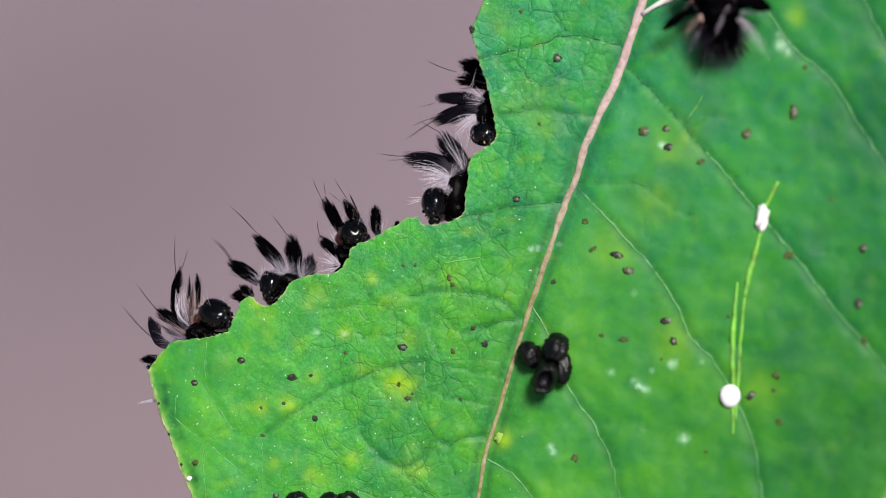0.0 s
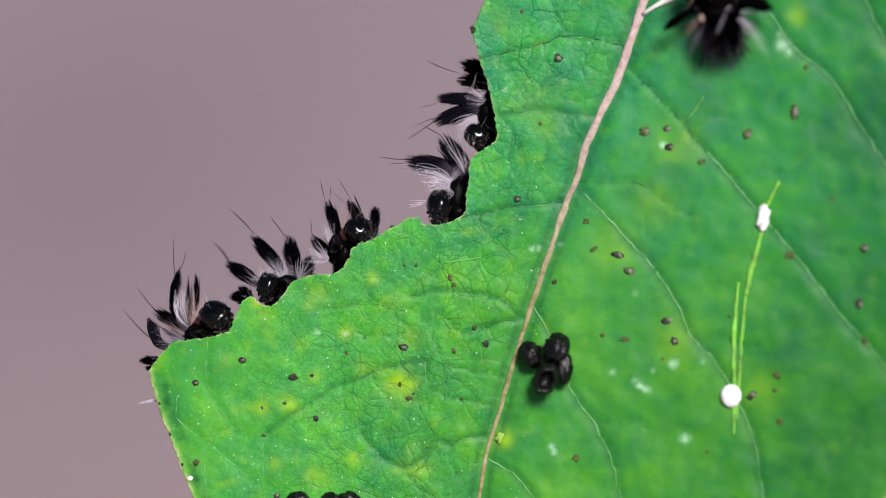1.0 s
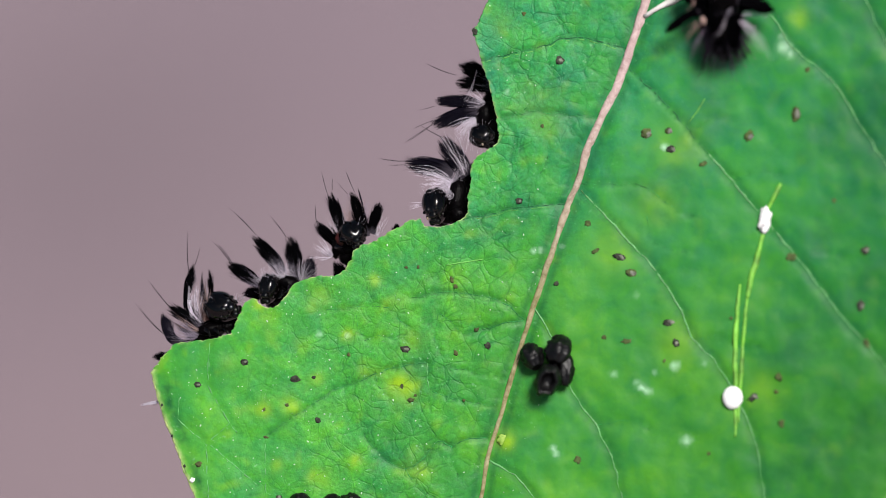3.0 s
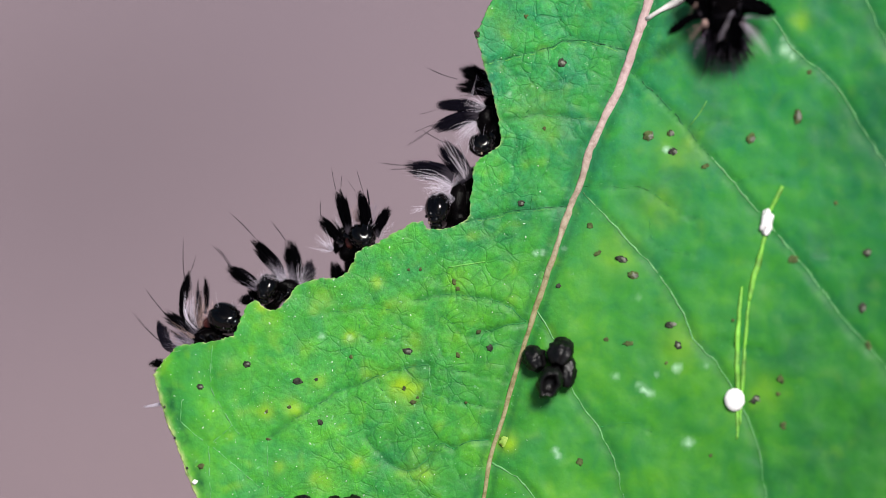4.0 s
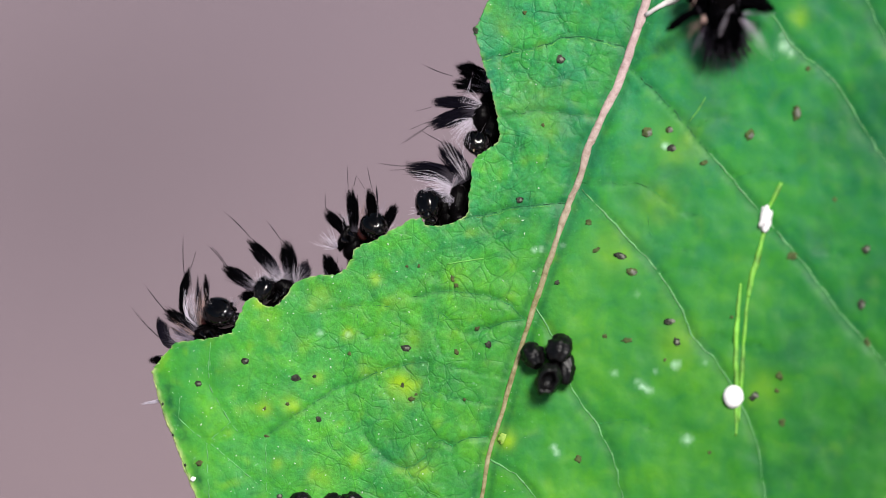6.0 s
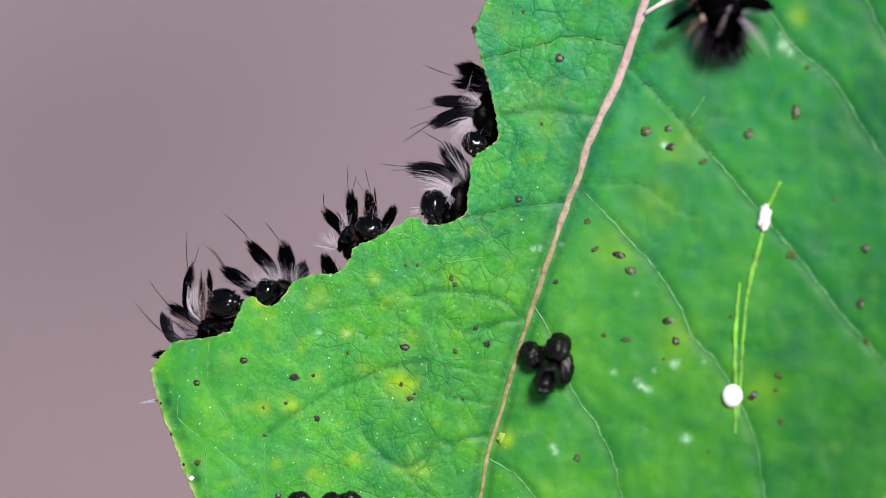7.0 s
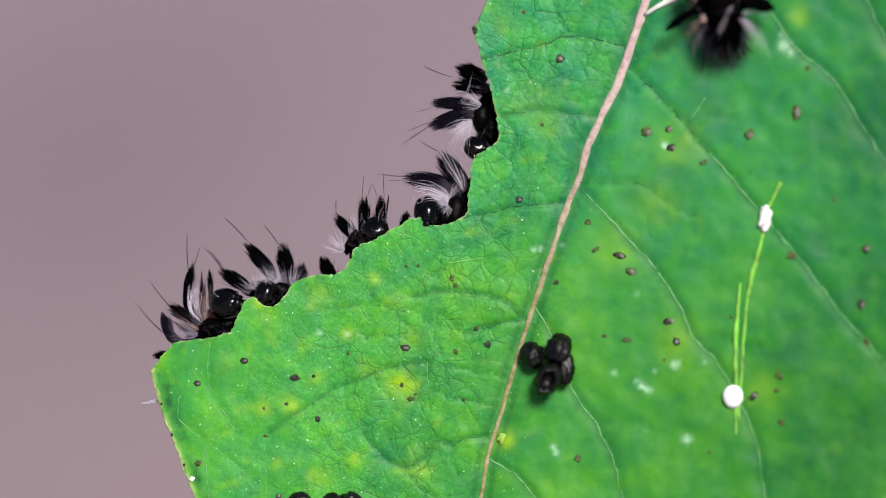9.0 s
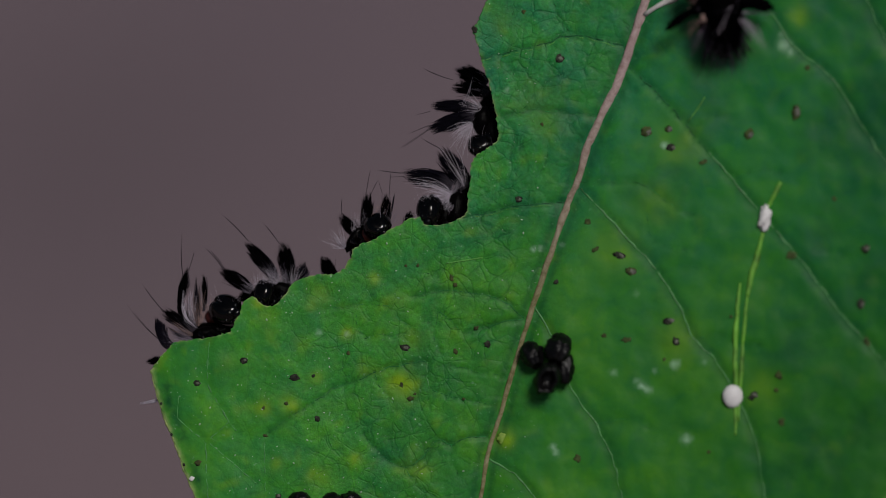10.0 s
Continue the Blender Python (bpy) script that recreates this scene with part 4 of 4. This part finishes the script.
one.lash((352, 560), (358, 520), 20, mat=HAIR_TAN, bend=-0.1, count=9, thick=0.012, ragged=0.4, w=BACK)
one.fan((328, 600), (284, 584), 34, HAIR_LILAC, bend=0.12, count=34, thick=0.014)
one.fan((335, 577), (324, 508), 24, bend=0.10, count=6, thick=0.018)
one.fan((338, 574), (340, 516), 22, HAIR_TAN, bend=0.05, count=9, thick=0.018)
one.fan((336, 576), (332, 515), 20, HAIR_GREY, bend=0.08, count=8, thick=0.026)
one.fan((330, 590), (290, 566), 24, HAIR_TAN, count=8, thick=0.020, w=(-1.1, -0.8))
one.fan((400, 540), (405, 524), 22, count=10)
one.lash((288, 636), (247, 637), 15, count=60, w=BACK, ragged=0.3)
one.lash((285, 652), (255, 648), 10, count=30, w=BACK, ragged=0.3)
one.lash((446, 528), (406, 522), 18, count=60, w=BACK)
one.lash((446, 528), (422, 504), 20, count=60, w=BACK)
one.whisker((279, 550), (238, 498))
one.whisker((285, 610), (212, 535), 0.10)
one.whisker((318, 520), (310, 404), 0.05)
one.whisker((322, 476), (332, 442), 0.0)
for x in (342, 358, 374):
    one.leg((x, 588), (x + 6, 601 - (x - 342) * 0.15), -0.9)

two = Crawler("black caterpillar with broad black brushes eating the leaf edge", 505, 495, 12)
two.body([(492, 508, -1.8), (515, 508, -2.1), (535, 545, -2.4), (580, 600, -2.4), (640, 650, -2.3), (720, 690, -2.2)], [0.6, 0.8, 1.15, 1.3, 1.3, 0.9])
two.collar(512, 497, -1.5, 24, 13, SKIN, -25)
two.collar(482, 524, -2.3, 17, 17, SKIN)
two.head(480, 504, 21, 28, 8, -18)
two.neck(16, 10, 16, 18, SKIN)
two.lash((459, 500), (402, 461), 24, bend=-0.04, count=100)
two.lash((500, 479), (449, 413), 25, bend=-0.06, count=110)
two.lash((523, 494), (512, 413), 27, root=0.4, bend=-0.13, count=110, w=BACK)
two.lash((540, 498), (551, 448), 26, mat=HAIR_PLUME, root=0.4, bend=-0.1, count=75, w=(-2.6, -2.4), ragged=0.3)
two.rear = two.lash((598, 488), (585, 435), 27, bend=-0.08, count=80, w=BACK)
two.lash((612, 490), (607, 468), 14, bend=-0.05, count=40, w=BACK)
two.fan((505, 485), (477, 462), 44, count=24)
two.fan((506, 482), (518, 464), 36, count=22)
two.fan((534, 494), (546, 462), 34, count=20, thick=0.016)
two.fan((470, 495), (452, 480), 30, count=18)
two.whisker((453, 412), (405, 364), -0.04)
two.whisker((507, 416), (479, 379), -0.06)
two.whisker((408, 462), (372, 419), -0.1)
two.whisker((412, 464), (382, 424), -0.1)
two.leg((500, 512), (492, 524), -0.8)
two.leg((512, 504), (504, 514), -0.8)

three = Crawler("black caterpillar with a reddish neck and upright black brushes", 613, 392, 13)
three.body([(630, 440, -2.1), (636, 458, -2.3), (650, 490, -2.6), (680, 545, -2.4), (760, 580, -2.2), (840, 600, -2.1)], [0.6, 0.75, 1.0, 1.25, 1.3, 0.9])
three.collar(620, 446, -1.8, 12, 16, SKIN)
three.collar(627, 458, -2.0, 16, 24, SKIN)
three.collar(606, 450, -1.7, 9, 25, SKIN, 4)
three.collar(640, 420, -2.2, 16, 9, SKIN)
three.head(627, 413, 26, 27, 12, 12)
three.neck(-19, 8, 14, 14, COLLAR, deep=-0.45)
three.neck(-6, 24, 19, 15, SKIN, deep=-0.5)
three.neck(-18, 26, 12, 13, SKIN, deep=-0.6)
# its four tufts, which spread and close as it feeds
three.tufts = {"inner": three.lash((635, 430), (638, 347), 22, root=0.3, w=(-2.1, -1.7), under=False, bend=-0.03, count=90), "upright": three.lash((672, 430), (668, 347), 23, root=0.3, w=(-2.1, -1.7), under=False, bend=0.03, count=100),
               "right": three.lash((703, 431), (711, 372), 21, root=0.3, w=(-2.1, -1.7), under=False, bend=0.12, count=90), "outer": three.lash((622, 440), (590, 382), 23, root=0.3, w=(-2.1, -1.7), under=False, bend=-0.12, count=90)}
three.whisker((634, 347), (637, 306), 0.02, on=three.tufts["inner"])
three.whisker((644, 345), (652, 324), 0.03, on=three.tufts["inner"])
three.whisker((660, 348), (649, 323), -0.02, on=three.tufts["upright"])
three.whisker((673, 348), (669, 306), 0.03, on=three.tufts["upright"])
three.whisker((680, 375), (681, 343), 0.03, on=three.tufts["upright"], thick=0.045)
three.whisker((593, 384), (597, 352), 0.05, on=three.tufts["outer"])
three.lash((704, 412), (703, 390), 12, count=40, w=BACK)
three.fan((624, 408), (622, 368), 34, HAIR_TAN, count=26, w=BACK, thick=0.016)
three.fan((606, 446), (590, 408), 24, count=22, w=(-1.9, -1.6))
three.fan((602, 470), (570, 460), 34, count=34, thick=0.016)
three.fan((650, 420), (638, 368), 24, HAIR_LILAC, count=26, w=BACK)
three.fan((672, 420), (676, 388), 22, count=12, w=BACK)
three.leg((606, 452), (616, 452), -0.8)
three.leg((612, 438), (622, 440), -0.8)

four = Crawler("black caterpillar with long grey plumes and white collar hairs", 805, 330, 14)
four.body([(800, 368, -1.6), (808, 340, -1.8), (822, 306, -2.2), (870, 300, -2.4), (960, 330, -1.6), (1040, 380, -1.2)], [0.7, 0.8, 0.9, 1.25, 1.3, 0.9])
four.collar(806, 345, -1.3, 19, 38, SKIN, -6)
four.collar(822, 350, -1.9, 24, 46, SKIN)
four.collar(808, 372, -1.1, 17, 18, SKIN)
four.collar(790, 366, -1.7, 20, 22, SKIN)
four.collar(776, 378, -2.2, 22, 15, SKIN)
four.head(771, 362, 25, 33, 10, -22, w=-0.9, pale=True)
four.neck(24, 6, 18, 26, SKIN)
four.lash((799, 303), (710, 276), 32, mat=HAIR_PLUME, bend=-0.13, count=120, thick=0.036)
four.lash((822, 304), (777, 232), 36, mat=HAIR_PLUME, bend=-0.06, count=120, thick=0.030)
four.fan((800, 318), (728, 296), 18, bend=-0.16, count=16, thick=0.024)
four.fan((798, 322), (752, 324), 26, bend=-0.18, count=28, thick=0.020)
four.fan((820, 304), (786, 240), 26, bend=-0.10, count=14, thick=0.024)
four.fan((800, 312), (812, 290), 24, count=16)
four.fan((754, 350), (722, 354), 20, count=3, thick=0.034)
four.fan((798, 325), (786, 342), 24, count=26, thick=0.018)
four.whisker((715, 277), (662, 270), 0.03)
four.whisker((715, 283), (682, 284), 0.03)
four.whisker((783, 236), (740, 212), 0.04)
four.leg((815, 376), (818, 388), -0.7)
four.leg((804, 384), (804, 392), -0.7)

five = Crawler("black caterpillar with swept-back dark plumes at the upper edge", 855, 190, 15)
five.body([(858, 218, -1.7), (859, 195, -1.9), (881, 160, -2.5), (930, 120, -2.2), (1010, 110, -1.4), (1090, 130, -0.6)], [0.6, 0.75, 1.0, 1.2, 1.3, 0.9])
five.collar(859, 200, -1.4, 17, 26, SKIN, -8)
five.collar(876, 218, -1.9, 26, 44, SKIN, 4)
five.collar(861, 240, -2.1, 14, 15, SKIN)
five.head(855, 238, 24.2, 23.6, 35, 10, w=-0.9, pale=True)
five.neck(14, 0, 18, 22, SKIN)
five.lash((852, 180), (769, 173), 23, mat=HAIR_PLUME, root=0.3, bend=-0.05, count=100, thick=0.036)
five.lash((857, 192), (763, 216), 29, mat=HAIR_PLUME, root=0.3, bend=-0.10, count=120)
five.lash((868, 136), (812, 106), 29, bend=-0.04, count=90, w=BACK)
five.lash((872, 150), (806, 140), 27, bend=-0.03, count=100, w=BACK)
five.fan((842, 205), (806, 226), 26, bend=-0.10, count=19, thick=0.02)
five.fan((842, 210), (826, 256), 44, bend=-0.10, count=26, thick=0.011)
five.fan((860, 180), (826, 166), 34, bend=0.0, count=16, thick=0.016)
five.fan((816, 184), (840, 128), 2, bend=-0.16, count=1, thick=0.028)
five.whisker((770, 182), (740, 190), 0.03)
five.whisker((766, 208), (730, 223), 0.02)
five.whisker((764, 216), (712, 251), 0.02)
five.whisker((808, 128), (752, 106), 0.06)
five.leg((868, 226), (874, 236), -0.5)

# the one that walks on the face of the sheet
six = Crawler("stout black caterpillar crawling head first down the leaf", 1275, 20, 16)
base_w = height(1275, 0)
six.body([(1276, 74, base_w + 1.5), (1275, 40, base_w + 1.8), (1278, -40, base_w + 2.0), (1290, -180, base_w + 2.1), (1310, -340, base_w + 2.0), (1330, -470, base_w + 1.6)],
         [0.8, 1.5, 1.8, 1.9, 1.8, 1.0])
six.head(1276, 78, 22, 20, 4, 0, w=base_w + 1.2, nod=35)
HIGH = (base_w + 1.6, base_w + 2.3)
FORE = (base_w + 2.8, base_w + 2.6)
six.lash((1232, 16), (1171, 54), 13, HAIR_JET, bend=-0.10, count=110, w=FORE, thick=0.05, ragged=0.12)
six.lash((1300, 2), (1366, 15), 19, HAIR_JET, bend=0.18, count=140, w=FORE, thick=0.05, ragged=0.12)
six.lash((1276, 20), (1280, 106), 58, HAIR_JET, count=200, bend=0.02, w=(base_w + 2.5, base_w + 1.6), thick=0.04, ragged=0.3)
six.lash((1274, 40), (1275, 112), 44, HAIR_JET, count=50, bend=0.02, w=(base_w + 1.9, base_w + 1.0), thick=0.03, ragged=0.45)
six.lash((1252, 44), (1241, 122), 30, HAIR_GREY, count=22, bend=0.08, w=(base_w + 2.3, base_w + 1.4), thick=0.03, ragged=0.35)
six.lash((1304, 44), (1327, 108), 26, HAIR_GREY, count=18, bend=-0.10, w=(base_w + 2.3, base_w + 1.4), thick=0.03, ragged=0.35)
six.lash((1298, 50), (1303, 112), 20, HAIR_GREY, count=10, bend=-0.04, w=(base_w + 2.2, base_w + 1.2), thick=0.03, ragged=0.35)
six.fan((1291, 9), (1272, 57), 5, count=9, bend=-0.12, w=(base_w + 2.9, base_w + 2.9), thick=0.020)
six.fan((1291, 9), (1300, 44), 3, HAIR_LILAC, count=4, bend=0.10, w=(base_w + 2.9, base_w + 2.7), thick=0.018)
six.fan((1303, 32), (1339, 84), 12, count=9, bend=0.16, w=(base_w + 2.5, base_w + 1.9), thick=0.020)
six.fan((1306, 36), (1330, 92), 18, HAIR_LILAC, count=6, bend=0.14, w=(base_w + 2.4, base_w + 1.7), thick=0.014)
six.fan((1310, 32), (1353, 92), 8, count=4, bend=0.2, w=(base_w + 2.5, base_w + 1.6), thick=0.018)
six.fan((1308, 24), (1360, 24), 5, HAIR_LILAC, count=9, bend=0.16, w=(base_w + 2.5, base_w + 2.1), thick=0.022)
six.fan((1275, 50), (1275, 130), 74, HAIR_JET, count=46, w=(base_w + 1.9, base_w + 0.6), thick=0.03)
six.fan((1243, 46), (1222, 94), 12, HAIR_LILAC, count=7, bend=-0.14, w=(base_w + 2.4, base_w + 1.7), thick=0.018)
six.fan((1238, 34), (1212, 66), 26, HAIR_TAN, count=10, bend=-0.10, w=(base_w + 2.4, base_w + 1.6), thick=0.014)
six.fan((1260, 50), (1250, 118), 30, HAIR_LILAC, count=8, w=(base_w + 2.4, base_w + 1.2), thick=0.012)
six.fan((1296, 50), (1306, 112), 30, HAIR_LILAC, count=8, w=(base_w + 2.4, base_w + 1.2), thick=0.012)
six.lash((1238, 26), (1243, 42), 9, HAIR_TAN, count=9, w=(base_w + 2.6, base_w + 2.6))
six.fan((1226, -4), (1213, 24), 16, HAIR_TAN, count=6, bend=0.05, w=(base_w + 2.6, base_w + 2.0), thick=0.014)
six.lash((1250, 10), (1216, 2), 36, HAIR_JET, count=110, w=HIGH, thick=0.05)
six.lash((1298, 4), (1334, -4), 30, HAIR_JET, count=110, w=HIGH, thick=0.05)
six.lash((1252, 6), (1238, 62), 24, HAIR_JET, count=90, w=HIGH, thick=0.045, ragged=0.2)
six.lash((1296, 6), (1303, 62), 20, HAIR_JET, count=90, w=(base_w + 1.7, base_w + 1.7), thick=0.045, ragged=0.2)
six.lash((1273, 0), (1272, 56), 54, HAIR_JET, count=110, w=(base_w + 2.4, base_w + 2.4), thick=0.05)
six.lash((1235, -10), (1200, -30), 40, HAIR_JET, count=90, w=HIGH, thick=0.05)
six.lash((1310, -30), (1360, -50), 40, HAIR_JET, count=90, w=HIGH, thick=0.05)
for k in range(5):
    six.lash((1255, -90 - 80 * k), (1195, -100 - 80 * k), 26, HAIR_JET, count=40, w=HIGH, thick=0.05)
    six.lash((1315, -90 - 80 * k), (1375, -100 - 80 * k), 26, HAIR_JET, count=40, w=HIGH, thick=0.05)

# the plant's stem, under the petiole
stem_top = PLACE @ on_leaf(1250, -960, -8)
stem_pts = smooth_line([(stem_top.x + 0.004, stem_top.y, 0.0), (stem_top.x + 0.001, stem_top.y + 0.004, 0.3), (stem_top.x, stem_top.y + 0.0014, stem_top.z), (stem_top.x, stem_top.y + 0.002, stem_top.z + 0.02)], 0.01)
stem = new("plant_stem", mesh_of("plant_stem", *tube(stem_pts, np.linspace(3.4, 1.9, len(stem_pts)) * 0.001, 12), STEM))
tagged(stem, "upright green plant stem rooted in the earth", "stem")

# ---- what moves ----
TIMES = [0.0, 0.5, 1.0, 1.5, 2.0, 2.5, 4.0, 4.5, 5.0, 5.5, 7.0, 7.5, 8.0, 8.5, 9.0, 9.5, 10.0]
SWAY_U = [0, 0.2, 1.7, 1.5, 3, 4, 9, 11, 7.5, 7, 4, 3.5, 5, 4.5, 5, 5.5, 4.5]
SWAY_V = [0, 0, 0, 0.5, 1.2, 1.5, 7.5, 7.3, 4.8, 3, 0, 0, 1, 1, 1, 1, 0.5]
SWAY_W = [0, 0, 0, 0, 0, -0.1, -0.6, -0.52, -0.42, -0.42, 0, 0, 0, 0, 0, 0, 0]
# shift of each caterpillar's body and place of its head at those times
BODY = {
    "one": ([0, -2, -2, -2, 7, 25, 14, 14, 15, 12, 21, 16, 15, 26, 22, 18, 12], [0, 1, 2, 2, -3, -9, 8, 8, 4, 5, -8, -4, 1, -9, -7, -2, 3]),
    "two": ([0, -7, -3, -3, -1, 0, -2, -4, -10, -9, -13, -15, -15, -15, -15, -9, -13], [0, 4, 3, 0, 1, 2, 11, 14, 15, 12, 11, 11, 14, 14, 16, 14, 16]),
    "three": ([0, -18, -7, -7, -4, -1, 15, 24, 14, 27, 26, 31, 31, 37, 43, 46, 50], [0, 7, -7, -10, -10, -10, -17, -11, -15, -17, -18, -7, -7, -8, -10, -10, -11]),
    "four": ([0, 0, 3, 6, 6, 3, 4, 5, 3, 3, 4, 2, 5, 4, 0, 2, 2], [0, 0, 6, 10, 10, 8, 16, 16, 14, 16, 18, 17, 21, 18, 36, 31, 30]),
    "five": ([0, 0, 2, -2, 0, 0, 1, 3, -4, -6, -7, -9, -7, -7, -7, -6, -6], [0, 0, 1, 2, 4, 3, 12, 10, 6, 6, 6, 1, 7, 8, 9, 11, 14])}
HEAD = {
    "one": ([382, 383, 383, 382, 387, 397, 398, 402, 394, 394, 398, 394, 402, 402, 402, 402, 402], [559, 562, 562, 561, 541, 541, 566, 566, 562, 561, 539, 546, 555, 534, 539, 545, 551]),
    "two": ([480, 474, 475, 476, 476, 476, 474, 478, 476, 465, 472, 461, 465, 471, 471, 470, 469], [504, 505, 507, 508, 505, 508, 511, 520, 522, 512, 518, 509, 520, 520, 521, 521, 521]),
    "three": ([625, 610, 634, 625, 631, 631, 641, 658, 643, 659, 653, 653, 659, 658, 664, 667, 669], [414, 421, 409, 411, 408, 414, 420, 413, 418, 409, 405, 418, 413, 418, 409, 406, 403]),
    "four": ([771, 773, 780, 784, 788, 768, 777, 783, 779, 760, 769, 768, 766, 756, 758, 760, 762], [362, 364, 366, 368, 362, 358, 372, 371, 368, 362, 366, 373, 370, 364, 378, 377, 375]),
    "five": ([855, 855, 844, 846, 851, 855, 853, 857, 842, 844, 840, 842, 851, 836, 844, 848, 851], [237, 238, 240, 243, 242, 243, 256, 256, 254, 254, 254, 252, 257, 257, 262, 260, 258])}
LEAN = {"three": [0, -4, 10, 9, 9, 9, 22, 24, 20, 26, 25, 28, 28, 30, 29, 31, 34]}
NOD = {"one": [0, 4, 4, 2, 28, 22, 0, 2, 4, 4, 24, 14, 6, 30, 22, 12, 6], "two": [0, -10, -12, -10, -6, -10, -14, -8, -6, -24, -18, -26, -20, -16, -16, -14, -12],
       "three": [0, 12, -6, 4, -4, 0, 0, 8, 2, 14, 10, 4, 10, 6, 12, 14, 16], "four": [0, -2, -6, -6, 0, 4, -4, -4, -2, 12, 0, -2, 2, 14, 8, 2, 0],
       "five": [0, 0, -30, -22, -8, 0, -10, -6, -30, -24, -32, -26, -8, -34, -24, -14, -10]}


# root and end of that caterpillar's tufts at the same times
TUFTS = {
    "inner": ([600, 582, 594, 594, 593, 597, 612, 620, 614, 625, 623, 625, 631, 636, 642, 643, 645], [405, 420, 410, 402, 399, 399, 393, 393, 390, 390, 390, 403, 400, 402, 402, 400, 397],
              [582, 555, 581, 581, 577, 582, 601, 617, 608, 621, 620, 625, 629, 638, 645, 648, 652], [369, 379, 361, 353, 353, 351, 347, 345, 340, 337, 337, 350, 347, 347, 347, 346, 345]),
    "upright": ([636, 618, 641, 638, 637, 639, 650, 662, 652, 663, 660, 660, 664, 671, 673, 676, 680], [401, 405, 400, 396, 397, 393, 393, 393, 390, 390, 390, 404, 400, 402, 402, 401, 400],
                [609, 580, 612, 614, 613, 616, 638, 646, 641, 656, 650, 656, 661, 668, 675, 680, 685], [353, 361, 346, 341, 340, 336, 341, 341, 335, 335, 335, 347, 345, 347, 347, 346, 345]),
    "right": ([670, 655, 665, 661, 661, 660, 670, 680, 666, 683, 683, 697, 702, 704, 717, 720, 722], [410, 407, 413, 412, 409, 405, 410, 410, 407, 407, 407, 418, 420, 421, 421, 421, 421],
              [664, 640, 665, 669, 671, 670, 690, 700, 689, 700, 700, 704, 706, 711, 721, 724, 727], [361, 359, 366, 359, 356, 356, 363, 371, 363, 365, 363, 370, 372, 372, 372, 372, 372]),
    "outer": ([603, 584, 586, 591, 592, 591, 598, 605, 599, 609, 603, 608, 612, 617, 624, 627, 631], [458, 460, 460, 450, 445, 439, 428, 428, 426, 418, 413, 433, 430, 430, 425, 425, 425],
              [565, 545, 551, 553, 550, 554, 566, 573, 565, 575, 572, 579, 585, 590, 594, 597, 600], [421, 421, 419, 409, 401, 395, 385, 383, 383, 375, 370, 390, 387, 382, 382, 380, 377])}

# places of the heads in between, where they snap from bite to bite
SNAPS = {
    "one": [(1.8, 380, 559), (2.7, 391, 543), (3.8, 396, 560), (5.7, 387, 560), (6.8, 398, 536), (8.2, 399, 549), (8.3, 397, 540)],
    "two": [(2.7, 478, 511), (3.8, 469, 503), (5.2, 474, 521), (5.3, 473, 513), (6.8, 473, 520), (7.2, 461, 509)],
    "three": [(1.8, 617, 414), (2.7, 625, 414), (4.2, 662, 413), (6.8, 661, 399)],
    "four": [(2.1, 766, 355), (5.1, 775, 363), (5.7, 759, 362), (7.8, 769, 370)],
    "five": [(0.7, 855, 238), (2.7, 855, 239), (3.8, 847, 250), (4.8, 853, 250), (4.9, 845, 250), (5.7, 844, 251), (8.3, 849, 255), (8.4, 837, 256)]}


def motions():
    sway = [Matrix.Translation((a * U * 0.001, -b * U * 0.001, c * 0.001)) for a, b, c in zip(SWAY_U, SWAY_V, SWAY_W)]
    walk(leaf, [(t, PLACE @ s) for t, s in zip(TIMES, sway)])
    for ob, m in RIDERS:
        walk(ob, [(t, PLACE @ s @ m) for t, s in zip(TIMES, sway)])
    walk(six.root, [(t, PLACE @ s @ Matrix.Translation(six.origin)) for t, s in zip(TIMES, sway)])
    for key, who in (("one", one), ("two", two), ("three", three), ("four", four), ("five", five)):
        body, head = [], []
        bites = sorted([(t, u, v) for t, u, v in zip(TIMES, *HEAD[key])] + SNAPS[key])
        for t, u, v in bites:
            du, dv, lean, nod, dw = (float(np.interp(t, TIMES, row)) for row in (*BODY[key], LEAN.get(key, [0] * len(TIMES)), NOD[key], SWAY_W))
            m = Matrix.Translation(spot(who.u + du, who.v + dv, 0) + Vector((0, 0, dw * 0.001))) @ pose(0, 0, 0, 0, 0, -lean)
            if t in TIMES:
                body.append((t, PLACE @ m))
            place = spot(u, v, who.head_at[2]) + Vector((0, 0, dw * 0.001))
            head.append((t, m.inverted() @ Matrix.Translation(place) @ pose(0, 0, 0, 0, 0, nod)))
        if key == "two":
            rear = Vector(who.rear.location)
            walk(who.rear, [(t, Matrix.Translation(rear + Vector((a * U * 0.001, -b * U * 0.001, 0)))) for t, a, b in
                            ((0.0, 12, 24), (2.5, 11, 22), (4.0, 6, 16), (5.0, 2, 5), (5.5, 0, 3), (7.0, 0, 0), (10.0, 0, 1))])
        if key == "three":
            for name, ob in who.tufts.items():
                u0, v0, w0, rest = ob["foot"]
                rows = []
                for i, (t, m) in enumerate(body):
                    u, v, p, q = (TUFTS[name][k][i] for k in range(4))
                    grow = 1.5 if name in ("inner", "upright") else 1.2
                    u, v = p + grow * (u - p), q + grow * (v - q)
                    turn = math.degrees(math.atan2(-(q - v), p - u) - rest)
                    rows.append((t, (PLACE.inverted() @ m).inverted() @ Matrix.Translation(spot(u, v, w0)) @ pose(0, 0, 0, 0, 0, turn)))
                walk(ob, rows)
        walk(who.root, body)
        walk(who.head_object, head)


motions()
